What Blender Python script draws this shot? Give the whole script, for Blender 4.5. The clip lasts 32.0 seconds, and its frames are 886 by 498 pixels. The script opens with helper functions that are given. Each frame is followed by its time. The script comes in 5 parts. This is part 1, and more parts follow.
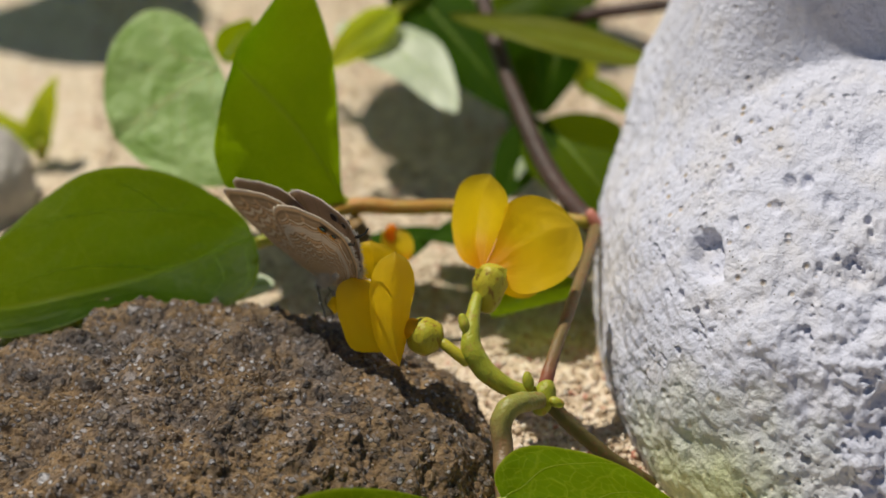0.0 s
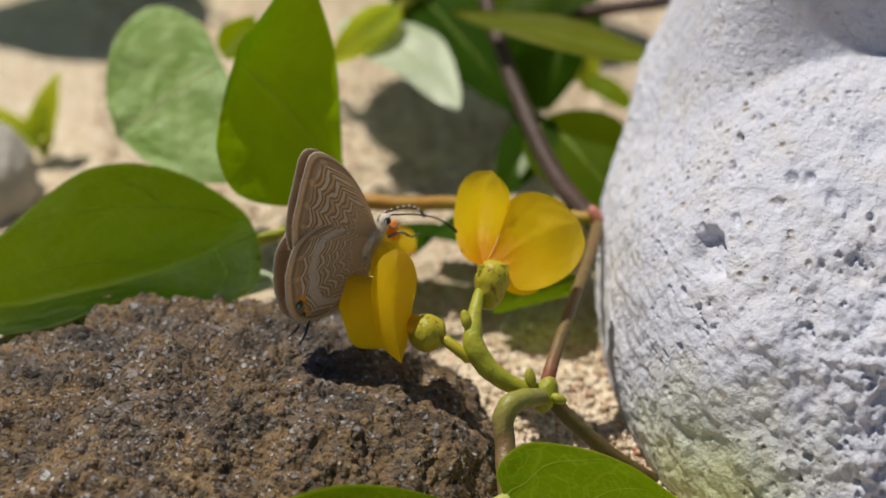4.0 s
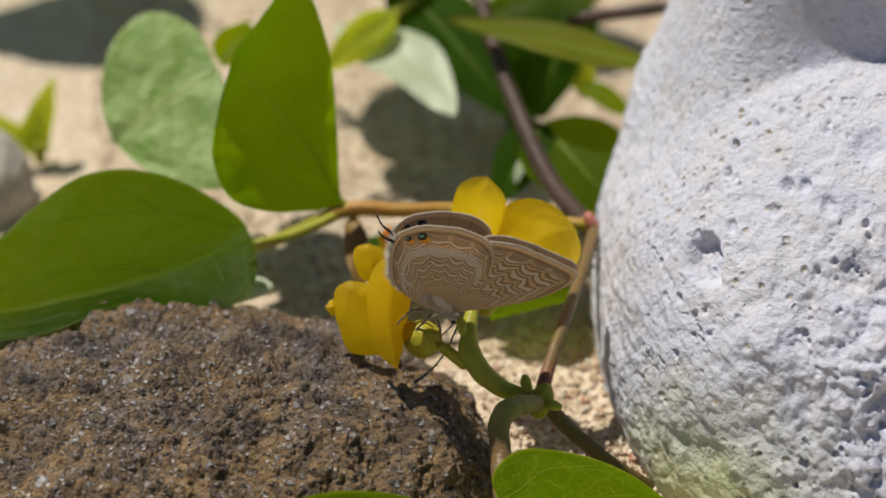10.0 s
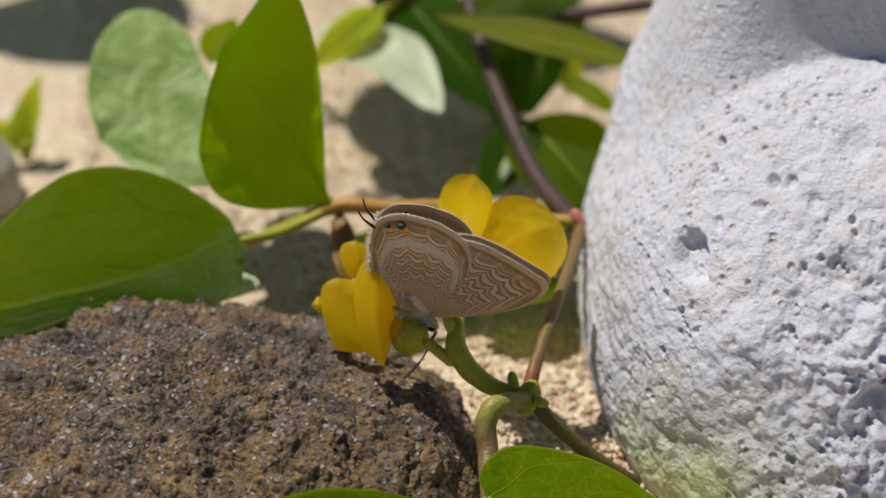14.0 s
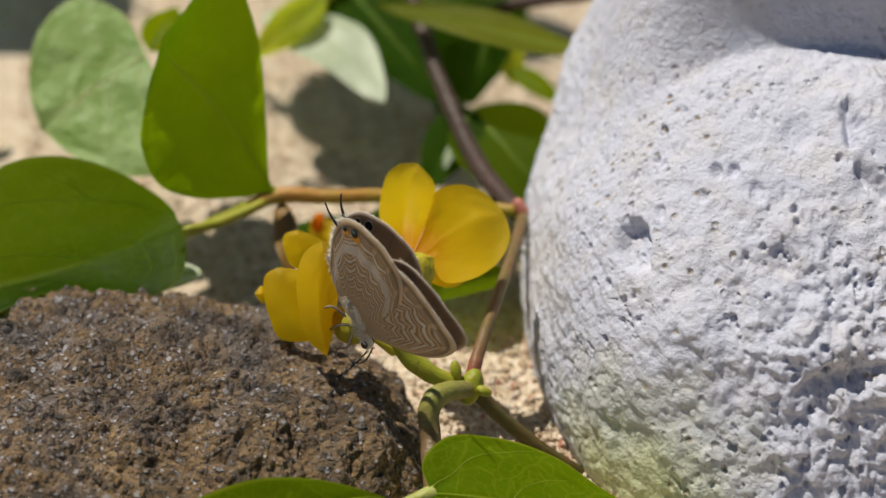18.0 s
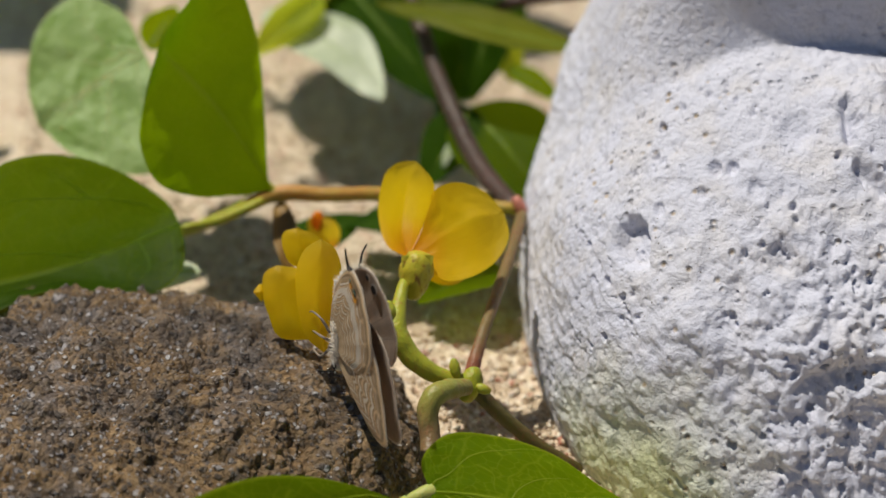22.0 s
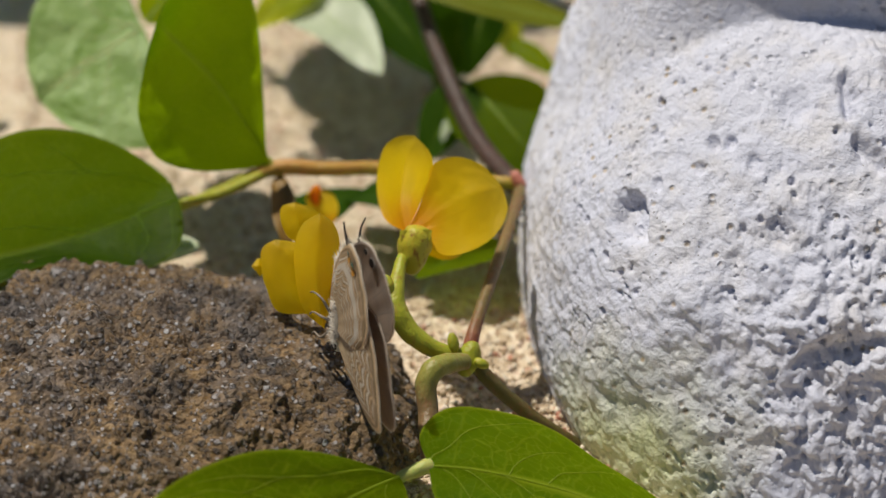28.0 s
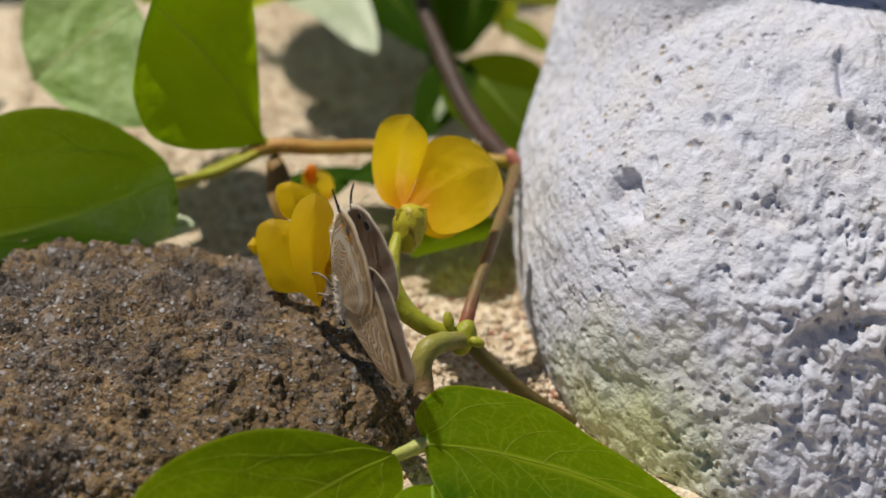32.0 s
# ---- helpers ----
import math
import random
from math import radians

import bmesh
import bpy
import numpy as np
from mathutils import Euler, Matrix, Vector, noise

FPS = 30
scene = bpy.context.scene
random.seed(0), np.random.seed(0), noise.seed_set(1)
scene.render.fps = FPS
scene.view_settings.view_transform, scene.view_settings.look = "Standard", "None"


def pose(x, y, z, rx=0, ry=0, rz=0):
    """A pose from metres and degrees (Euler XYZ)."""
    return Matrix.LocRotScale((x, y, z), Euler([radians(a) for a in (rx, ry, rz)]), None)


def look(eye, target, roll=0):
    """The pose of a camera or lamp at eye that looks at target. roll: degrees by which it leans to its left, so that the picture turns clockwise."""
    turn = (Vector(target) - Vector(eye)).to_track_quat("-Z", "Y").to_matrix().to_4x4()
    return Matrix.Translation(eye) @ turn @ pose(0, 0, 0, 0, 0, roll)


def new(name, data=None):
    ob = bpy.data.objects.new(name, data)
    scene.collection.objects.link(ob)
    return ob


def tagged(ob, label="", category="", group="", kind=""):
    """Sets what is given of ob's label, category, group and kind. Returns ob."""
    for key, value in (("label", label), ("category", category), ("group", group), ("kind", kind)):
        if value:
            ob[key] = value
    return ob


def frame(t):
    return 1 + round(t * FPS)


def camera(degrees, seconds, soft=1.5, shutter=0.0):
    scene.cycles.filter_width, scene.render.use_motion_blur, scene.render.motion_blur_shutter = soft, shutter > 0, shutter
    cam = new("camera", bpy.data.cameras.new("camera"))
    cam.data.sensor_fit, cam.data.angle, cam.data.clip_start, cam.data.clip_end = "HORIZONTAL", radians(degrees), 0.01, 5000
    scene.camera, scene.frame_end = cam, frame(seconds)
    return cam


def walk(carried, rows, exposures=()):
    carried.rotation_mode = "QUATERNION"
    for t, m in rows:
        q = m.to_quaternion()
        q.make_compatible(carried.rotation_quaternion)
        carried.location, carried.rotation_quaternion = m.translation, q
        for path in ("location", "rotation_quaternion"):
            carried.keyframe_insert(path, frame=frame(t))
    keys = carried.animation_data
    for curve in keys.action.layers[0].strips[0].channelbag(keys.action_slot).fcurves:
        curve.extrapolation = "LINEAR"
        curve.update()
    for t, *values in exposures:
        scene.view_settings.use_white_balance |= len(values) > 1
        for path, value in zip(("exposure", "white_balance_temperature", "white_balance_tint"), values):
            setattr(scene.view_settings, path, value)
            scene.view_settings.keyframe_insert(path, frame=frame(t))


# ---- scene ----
EYE = (0.00000, -0.26847, 0.17870)
CM = 0.01


# ---- camera ----
cam = camera(18.0, 32.0, soft=1.4)
cam.data.dof.use_dof = True
cam.data.dof.focus_distance = 0.304
cam.data.dof.aperture_fstop = 17.0
PATH = [  # seconds, turn about x, y, z in degrees
    (0, 60.000, 0.000, -0.000),
    (0.5, 60.029, -0.032, 0.055),
    (1, 59.961, -0.001, 0.073),
    (1.5, 59.913, 0.012, 0.104),
    (2, 59.948, 0.013, 0.086),
    (2.5, 59.902, -0.015, 0.079),
    (3, 59.919, -0.041, 0.074),
    (3.5, 59.927, 0.016, 0.046),
    (5.5, 59.984, -0.015, 0.041),
    (6, 60.019, -0.005, 0.047),
    (6.5, 60.038, 0.003, 0.051),
    (7, 60.089, -0.014, -0.021),
    (7.5, 60.060, -0.022, -0.019),
    (8, 60.065, -0.037, 0.008),
    (8.5, 60.111, -0.009, -0.003),
    (9, 60.093, -0.044, -0.005),
    (9.5, 60.093, -0.053, -0.038),
    (10, 60.059, -0.064, -0.011),
    (10.5, 60.045, -0.037, -0.045),
    (11, 60.001, -0.052, -0.019),
    (11.5, 60.000, -0.033, -0.050),
    (12, 59.982, -0.042, -0.066),
    (12.5, 59.980, -0.067, -0.106),
    (13, 59.984, -0.130, -0.168),
    (13.5, 59.942, -0.121, -0.223),
    (14, 59.998, -0.143, -0.278),
    (14.5, 60.002, -0.189, -0.300),
    (16.5, 59.888, -0.531, -1.058),
    (17, 59.836, -0.584, -1.150),
    (17.5, 59.801, -0.609, -1.222),
    (18, 59.785, -0.675, -1.327),
    (18.5, 59.730, -0.716, -1.385),
    (19, 59.803, -0.727, -1.418),
    (19.5, 59.838, -0.710, -1.388),
    (20, 59.813, -0.638, -1.369),
    (20.5, 59.874, -0.692, -1.357),
    (21, 59.816, -0.668, -1.433),
    (21.5, 59.750, -0.686, -1.385),
    (22, 59.743, -0.623, -1.382),
    (22.5, 59.676, -0.665, -1.336),
    (23, 59.590, -0.650, -1.324),
    (23.5, 59.651, -0.605, -1.349),
    (24, 59.656, -0.616, -1.342),
    (24.5, 59.484, -0.683, -1.344),
    (25, 59.375, -0.665, -1.337),
    (25.5, 59.430, -0.619, -1.238),
    (27.5, 59.363, -0.716, -1.389),
    (28, 59.219, -0.702, -1.374),
    (28.5, 59.039, -0.682, -1.368),
    (29, 58.849, -0.674, -1.309),
    (29.5, 58.543, -0.661, -1.297),
    (30, 58.581, -0.696, -1.322),
    (30.5, 58.640, -0.730, -1.349),
    (31, 58.701, -0.708, -1.406),
    (31.5, 58.830, -0.703, -1.417),
    (32, 58.785, -0.706, -1.481),
]
walk(cam, [(t, pose(*EYE, rx, ry, rz)) for t, rx, ry, rz in PATH])

# ---- light ----
SUN_DIR = Vector((-0.34, 0.28, 1.0)).normalized()
world = bpy.data.worlds.new("sky")
scene.world = world
world.use_nodes = True
wn = world.node_tree
sky = wn.nodes.new("ShaderNodeTexSky")
sky.sky_type, sky.sun_disc = "NISHITA", False
sky.ozone_density, sky.dust_density = 3.0, 0.4
sky.sun_elevation = math.asin(SUN_DIR.z)
sky.sun_rotation = math.atan2(SUN_DIR.x, SUN_DIR.y)
wn.links.new(sky.outputs[0], wn.nodes["Background"].inputs[0])
wn.nodes["Background"].inputs[1].default_value = 0.045
sun = new("sun", bpy.data.lights.new("sun", "SUN"))
sun.data.energy, sun.data.angle, sun.data.color = 4.4, radians(0.6), (1.0, 0.94, 0.83)
sun.matrix_world = look(SUN_DIR * 3, (0, 0, 0))
scene.view_settings.exposure = -0.10


# ---- mesh helpers ----
def part(name, bm, material, parent, label=""):
    """Links a bmesh as one smooth mesh under a thing or a part."""
    me = bpy.data.meshes.new(name)
    bm.to_mesh(me)
    bm.free()
    return link(name, me, material, parent, label)


def link(name, me, material, parent, label=""):
    for m in material if isinstance(material, (list, tuple)) else [material]:
        me.materials.append(m)
    me.polygons.foreach_set("use_smooth", [True] * len(me.polygons))
    ob = new(name, me)
    ob.parent = parent
    if label:
        ob["label"] = label
    return ob


def empty(name, place=(0, 0, 0)):
    ob = new(name)
    ob.empty_display_size = 0.004
    ob.matrix_world = Matrix.Translation(place)
    return ob


def spline(points, n):
    """Catmull-Rom through points; each point may hold more than three numbers."""
    p = np.array(points, float)
    p = np.vstack([2 * p[0] - p[1], p, 2 * p[-1] - p[-2]])
    out = []
    for x in np.linspace(0, len(p) - 3 - 1e-6, n):
        i = int(x)
        u = x - i
        a, b, c, d = p[i:i + 4]
        out.append(0.5 * (2 * b + (c - a) * u + (2 * a - 5 * b + 4 * c - d) * u * u + (3 * b - a - 3 * c + d) * u ** 3))
    return np.array(out)


def tube(points, n=24, sides=10, lumps=0.0, origin=(0, 0, 0)):
    """A tapering tube along points (x, y, z, radius), with closed rounded ends."""
    bm = bmesh.new()
    rows = spline(points, n)
    ref = Vector((0.31, 0.2, 0.93))
    rings = []
    for k, (x, y, z, r) in enumerate(rows):
        c = Vector((x, y, z))
        a = Vector(rows[min(k + 1, n - 1)][:3]) - Vector(rows[max(k - 1, 0)][:3])
        a.normalize()
        s = a.cross(ref).normalized()
        q = a.cross(s)
        if k in (0, n - 1):
            r *= 0.55
        ring = []
        for j in range(sides):
            w = 2 * math.pi * j / sides
            rr = r * (1 + lumps * noise.noise((c + s * math.cos(w) * r + q * math.sin(w) * r) * 700))
            ring.append(bm.verts.new(c + s * math.cos(w) * rr + q * math.sin(w) * rr - Vector(origin)))
        rings.append(ring)
    for a, b in zip(rings, rings[1:]):
        for j in range(sides):
            bm.faces.new((a[j], a[(j + 1) % sides], b[(j + 1) % sides], b[j]))
    bm.faces.new(rings[0][::-1])
    bm.faces.new(rings[-1])
    return bm


def half_width(shape, u):
    if shape == "ovate":
        return math.sin(math.pi * min(1, u ** 0.72 * 0.97 + 0.02)) ** 0.8
    if shape == "broad":
        return math.sin(math.pi * (0.004 + 0.992 * u ** 0.40)) ** 0.8
    if shape == "round":
        return max(0.0, 1 - (2 * u ** 0.9 - 1) ** 2) ** 0.5
    if shape == "lance":
        return math.sin(math.pi * (0.03 + 0.96 * u ** 0.9)) ** 1.05
    if shape == "petal":
        return max(0.0, 1 - (2 * u ** 1.15 - 1) ** 2) ** 0.55
    return 1.0


class Blade:
    """A leaf or petal: base, tip, the side it faces, its width, its fold along the middle,
    its bend along the length and its waviness."""

    def __init__(self, base, tip, facing, width, shape="ovate", fold=12.0, bend=0.1, wave=0.02, sway=0.0, seed=0):
        self.base, self.tip = Vector(base), Vector(tip)
        ax = self.tip - self.base
        self.length = ax.length
        self.ax = ax.normalized()
        self.side = Vector(facing).cross(self.ax).normalized()
        self.up = self.ax.cross(self.side).normalized()
        self.width, self.shape, self.fold, self.bend, self.wave = width, shape, radians(fold), bend, wave
        self.sway, self.seed = sway, seed

    def at(self, u, v, lift=0.0):
        h = half_width(self.shape, u) * self.width / 2
        x = v * h
        mid = self.base + self.ax * (u * self.length) + self.up * (self.bend * self.length * 4 * u * (1 - u))
        mid += self.side * (self.sway * self.length * 4 * u * (1 - u))
        w = self.wave * self.length * noise.noise(Vector((u * 3.1, v * 1.4, self.seed * 3.7 + 0.5))) * (0.3 + abs(v))
        z = math.sin(self.fold) * abs(x) * (1 - 0.25 * abs(v))
        return mid + self.side * (x * math.cos(self.fold)) + self.up * (z + w + lift)

    def mesh(self, nu=36, nv=16, origin=(0, 0, 0)):
        bm = bmesh.new()
        uv = bm.loops.layers.uv.new("leaf")
        o = Vector(origin)
        grid = [[bm.verts.new(self.at(i / nu, 2 * j / nv - 1) - o) for j in range(nv + 1)] for i in range(nu + 1)]
        for i in range(nu):
            for j in range(nv):
                f = bm.faces.new((grid[i][j], grid[i + 1][j], grid[i + 1][j + 1], grid[i][j + 1]))
                for lp, (a, b) in zip(f.loops, ((i, j), (i + 1, j), (i + 1, j + 1), (i, j + 1))):
                    lp[uv].uv = (a / nu, b / nv)
        return bm

    def rib(self, r=0.0004, to=0.96, v=0.0, start=0.0, origin=(0, 0, 0), lift=0.0):
        o = Vector(origin)
        pts = []
        for k in range(9):
            u = start + (to - start) * k / 8
            pts.append((*(self.at(u, v, lift) - o), r * (1.05 - 0.85 * k / 8)))
        return tube(pts, 18, 6)


class Sheet:
    """A leaf or petal with an uneven outline: a foot and, in millimetres from it, the middle line,
    one edge and the other edge."""

    def __init__(self, foot, middle, left, right, wave=0.25, seed=0, belly=0.0):
        self.foot = Vector(foot)
        self.n = 48
        self.lines = [spline(p, self.n + 1) * 0.001 for p in (middle, left, right)]
        self.wave, self.seed, self.belly = wave * 0.001, seed, belly * 0.001
        self.ups = []
        m, a, b = self.lines
        for i in range(self.n + 1):
            k = min(max(i, 3), self.n - 3)
            along = Vector(m[k + 1] - m[k - 1])
            up = Vector(b[k] - a[k]).cross(along).normalized()
            self.ups.append(-up if up.dot(Vector((0, -0.6, 0.8))) < 0 else up)

    def at(self, u, v, lift=0.0):
        x = min(max(u, 0.0), 1.0) * self.n
        i = min(int(x), self.n - 1)
        f = x - i
        mid, edge = self.lines[0], self.lines[1 if v < 0 else 2]
        p = Vector(mid[i] * (1 - f) + mid[i + 1] * f)
        q = Vector(edge[i] * (1 - f) + edge[i + 1] * f)
        up = self.ups[i].lerp(self.ups[i + 1], f)
        w = self.wave * noise.noise(Vector((u * 4.1, v * 2.2, self.seed * 3.7 + 0.5))) + 0.4 * self.wave * noise.noise(Vector((u * 11, v * 6, self.seed)))
        s = abs(v)
        out = self.belly * 4 * s * (1 - s) * math.sin(math.pi * u)
        return self.foot + p + (q - p) * s + up * (w * math.sin(math.pi * min(1, u * 4) / 2) + out + lift)

    def mesh(self, nu=60, nv=24, origin=(0, 0, 0)):
        bm = bmesh.new()
        uv = bm.loops.layers.uv.new("leaf")
        o = Vector(origin)
        grid = [[bm.verts.new(self.at(i / nu, 2 * j / nv - 1) - o) for j in range(nv + 1)] for i in range(nu + 1)]
        for i in range(nu):
            for j in range(nv):
                f = bm.faces.new((grid[i][j], grid[i + 1][j], grid[i + 1][j + 1], grid[i][j + 1]))
                for lp, (a, b) in zip(f.loops, ((i, j), (i + 1, j), (i + 1, j + 1), (i, j + 1))):
                    lp[uv].uv = (a / nu, b / nv)
        return bm

    def vein(self, path, r, origin=(0, 0, 0)):
        """A thin raised vein through (along, across) places."""
        rows = spline(path, 14)
        o = Vector(origin)
        return tube([(*(self.at(a, b) - o), r * (1.0 - 0.7 * k / 13)) for k, (a, b) in enumerate(rows)], 26, 6)


# ---- materials ----
class Net:
    """Short hand for building a node tree."""

    def __init__(self, name):
        self.m = bpy.data.materials.new(name)
        self.m.use_nodes = True
        self.t = self.m.node_tree
        self.t.nodes.clear()
        self.out = self.t.nodes.new("ShaderNodeOutputMaterial")

    def node(self, kind):
        return self.t.nodes.new("ShaderNode" + kind)

    def put(self, socket, value):
        if isinstance(value, bpy.types.NodeSocket):
            self.t.links.new(value, socket)
        elif isinstance(value, tuple) and len(value) == 3 and socket.type == "RGBA":
            socket.default_value = (*value, 1.0)
        else:
            socket.default_value = value

    def math(self, op, a, b=0.0, c=0.0, clamp=False):
        n = self.node("Math")
        n.operation, n.use_clamp = op, clamp
        for s, v in zip(n.inputs, (a, b, c)):
            self.put(s, v)
        return n.outputs[0]

    def coords(self, kind="Object"):
        return self.node("TexCoord").outputs[kind]

    def noise(self, scale, detail=4.0, rough=0.55, vector=None, distort=0.0):
        n = self.node("TexNoise")
        self.put(n.inputs["Vector"], vector if vector is not None else self.coords())
        n.inputs["Scale"].default_value, n.inputs["Detail"].default_value = scale, detail
        n.inputs["Roughness"].default_value, n.inputs["Distortion"].default_value = rough, distort
        return n.outputs["Fac"]

    def cells(self, scale, vector=None, feature="F1", out="Distance", rnd=1.0):
        n = self.node("TexVoronoi")
        n.feature = feature
        self.put(n.inputs["Vector"], vector if vector is not None else self.coords())
        n.inputs["Scale"].default_value = scale
        n.inputs["Randomness"].default_value = rnd
        return n.outputs[out]

    def ramp(self, fac, stops, mode="LINEAR"):
        n = self.node("ValToRGB")
        n.color_ramp.interpolation = mode
        e = n.color_ramp.elements
        while len(e) < len(stops):
            e.new(0.5)
        for el, (p, c) in zip(e, stops):
            el.position = p
            el.color = (*c, 1.0) if isinstance(c, tuple) else (c, c, c, 1.0)
        self.put(n.inputs[0], fac)
        return n.outputs[0]

    def mix(self, fac, a, b, how="MIX"):
        n = self.node("Mix")
        n.data_type, n.blend_type = "RGBA", how
        self.put(n.inputs[0], fac)
        self.put(n.inputs[6], a)
        self.put(n.inputs[7], b)
        return n.outputs[2]

    def bump(self, height, strength, distance, base=None):
        n = self.node("Bump")
        n.inputs["Strength"].default_value, n.inputs["Distance"].default_value = strength, distance
        self.put(n.inputs["Height"], height)
        if base is not None:
            self.put(n.inputs["Normal"], base)
        return n.outputs[0]

    def shine(self, colour, rough, normal=None, **more):
        n = self.node("BsdfPrincipled")
        self.put(n.inputs["Base Color"], colour)
        self.put(n.inputs["Roughness"], rough)
        if normal is not None:
            self.put(n.inputs["Normal"], normal)
        for k, v in more.items():
            self.put(n.inputs[k.replace("_", " ")], v)
        return n.outputs[0]

    def through_light(self, shader, colour, amount, normal=None):
        tr = self.node("BsdfTranslucent")
        self.put(tr.inputs[0], colour)
        if normal is not None:
            self.put(tr.inputs["Normal"], normal)
        mx = self.node("MixShader")
        self.put(mx.inputs[0], amount)
        self.t.links.new(shader, mx.inputs[1])
        self.t.links.new(tr.outputs[0], mx.inputs[2])
        return mx.outputs[0]

    def done(self, shader):
        self.t.links.new(shader, self.out.inputs[0])
        return self.m


def sand_material():
    n = Net("coral_sand")
    grain = n.cells(1500, out="Color")
    sep = n.node("SeparateColor")
    n.put(sep.inputs[0], grain)
    tone = n.ramp(sep.outputs[0], [(0.0, (0.30, 0.21, 0.13)), (0.25, (0.58, 0.46, 0.32)), (0.6, (0.69, 0.57, 0.42)),
                                   (0.9, (0.80, 0.72, 0.60)), (1.0, (0.55, 0.30, 0.2))])
    broad = n.noise(90, 5)
    tone = n.mix(n.math("MULTIPLY", broad, 0.5), tone, (0.64, 0.52, 0.37))
    h = n.cells(1500)
    b = n.bump(h, 0.9, 0.0004)
    b = n.bump(n.noise(350, 5), 0.6, 0.0012, b)
    return n.done(n.shine(tone, 0.85, b))


def grain_material():
    n = Net("sand_grain")
    rnd = n.node("NewGeometry").outputs["Random Per Island"]
    tone = n.ramp(rnd, [(0.0, (0.30, 0.20, 0.12)), (0.2, (0.55, 0.42, 0.28)), (0.55, (0.66, 0.55, 0.40)),
                        (0.85, (0.80, 0.74, 0.64)), (0.96, (0.55, 0.25, 0.17)), (1.0, (0.5, 0.22, 0.15))])
    return n.done(n.shine(tone, 0.6))


def white_rock_material():
    n = Net("bleached_coral_rock")
    big = n.noise(45, 5)
    base = n.ramp(big, [(0.3, (0.585, 0.60, 0.70)), (0.55, (0.64, 0.65, 0.735)), (0.75, (0.68, 0.685, 0.74))])
    # old algae film low on the weathered flank
    away = n.node("VectorMath")
    away.operation = "DISTANCE"
    n.put(away.inputs[0], n.coords())
    away.inputs[1].default_value = (-0.0205, -0.0295, -0.0115)
    reach = n.math("ADD", n.math("MULTIPLY", away.outputs["Value"], 62.0), n.math("MULTIPLY", n.math("SUBTRACT", n.noise(130, 4), 0.5), 1.1))
    film = n.ramp(reach, [(0.2, 1.0), (0.95, 0.0)])
    base = n.mix(n.math("MULTIPLY", film, 0.75), base, (0.60, 0.62, 0.27))
    # cream tints of the old coral; the shade's lavender is put into the base
    tint = n.ramp(n.noise(210, 4), [(0.46, 0.0), (0.70, 0.35)])
    base = n.mix(tint, base, (0.64, 0.59, 0.52))
    # ochre grains caught in the pores
    pores = n.cells(520)
    speck = n.ramp(n.noise(60, 3), [(0.47, 0.0), (0.60, 1.0)])
    inpore = n.ramp(pores, [(0.09, 1.0), (0.20, 0.0)])
    base = n.mix(n.math("MULTIPLY", n.math("MULTIPLY", speck, inpore), 0.75), base, (0.46, 0.32, 0.14))
    # darkens the pores: cavity shade put into the colour
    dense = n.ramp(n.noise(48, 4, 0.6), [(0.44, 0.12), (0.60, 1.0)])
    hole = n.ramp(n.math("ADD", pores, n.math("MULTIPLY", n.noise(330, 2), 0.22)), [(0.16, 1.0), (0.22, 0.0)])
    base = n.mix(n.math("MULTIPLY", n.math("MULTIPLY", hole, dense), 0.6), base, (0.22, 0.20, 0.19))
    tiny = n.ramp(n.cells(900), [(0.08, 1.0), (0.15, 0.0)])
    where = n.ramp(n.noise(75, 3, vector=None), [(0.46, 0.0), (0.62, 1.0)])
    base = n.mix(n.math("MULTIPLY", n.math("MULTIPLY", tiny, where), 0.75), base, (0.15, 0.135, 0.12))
    grit = n.ramp(n.noise(900, 4), [(0.28, 0.82), (0.45, 1.0)])
    base = n.mix(1.0, base, grit, "MULTIPLY")
    b = n.bump(n.math("MULTIPLY", n.ramp(pores, [(0.0, 1.0), (0.26, 0.0)]), dense), 1.0, -0.0009)
    b = n.bump(n.noise(520, 5, 0.6), 0.7, 0.0009, b)
    b = n.bump(n.noise(1700, 5, 0.65), 0.6, 0.00035, b)
    return n.done(n.shine(base, 0.88, b))


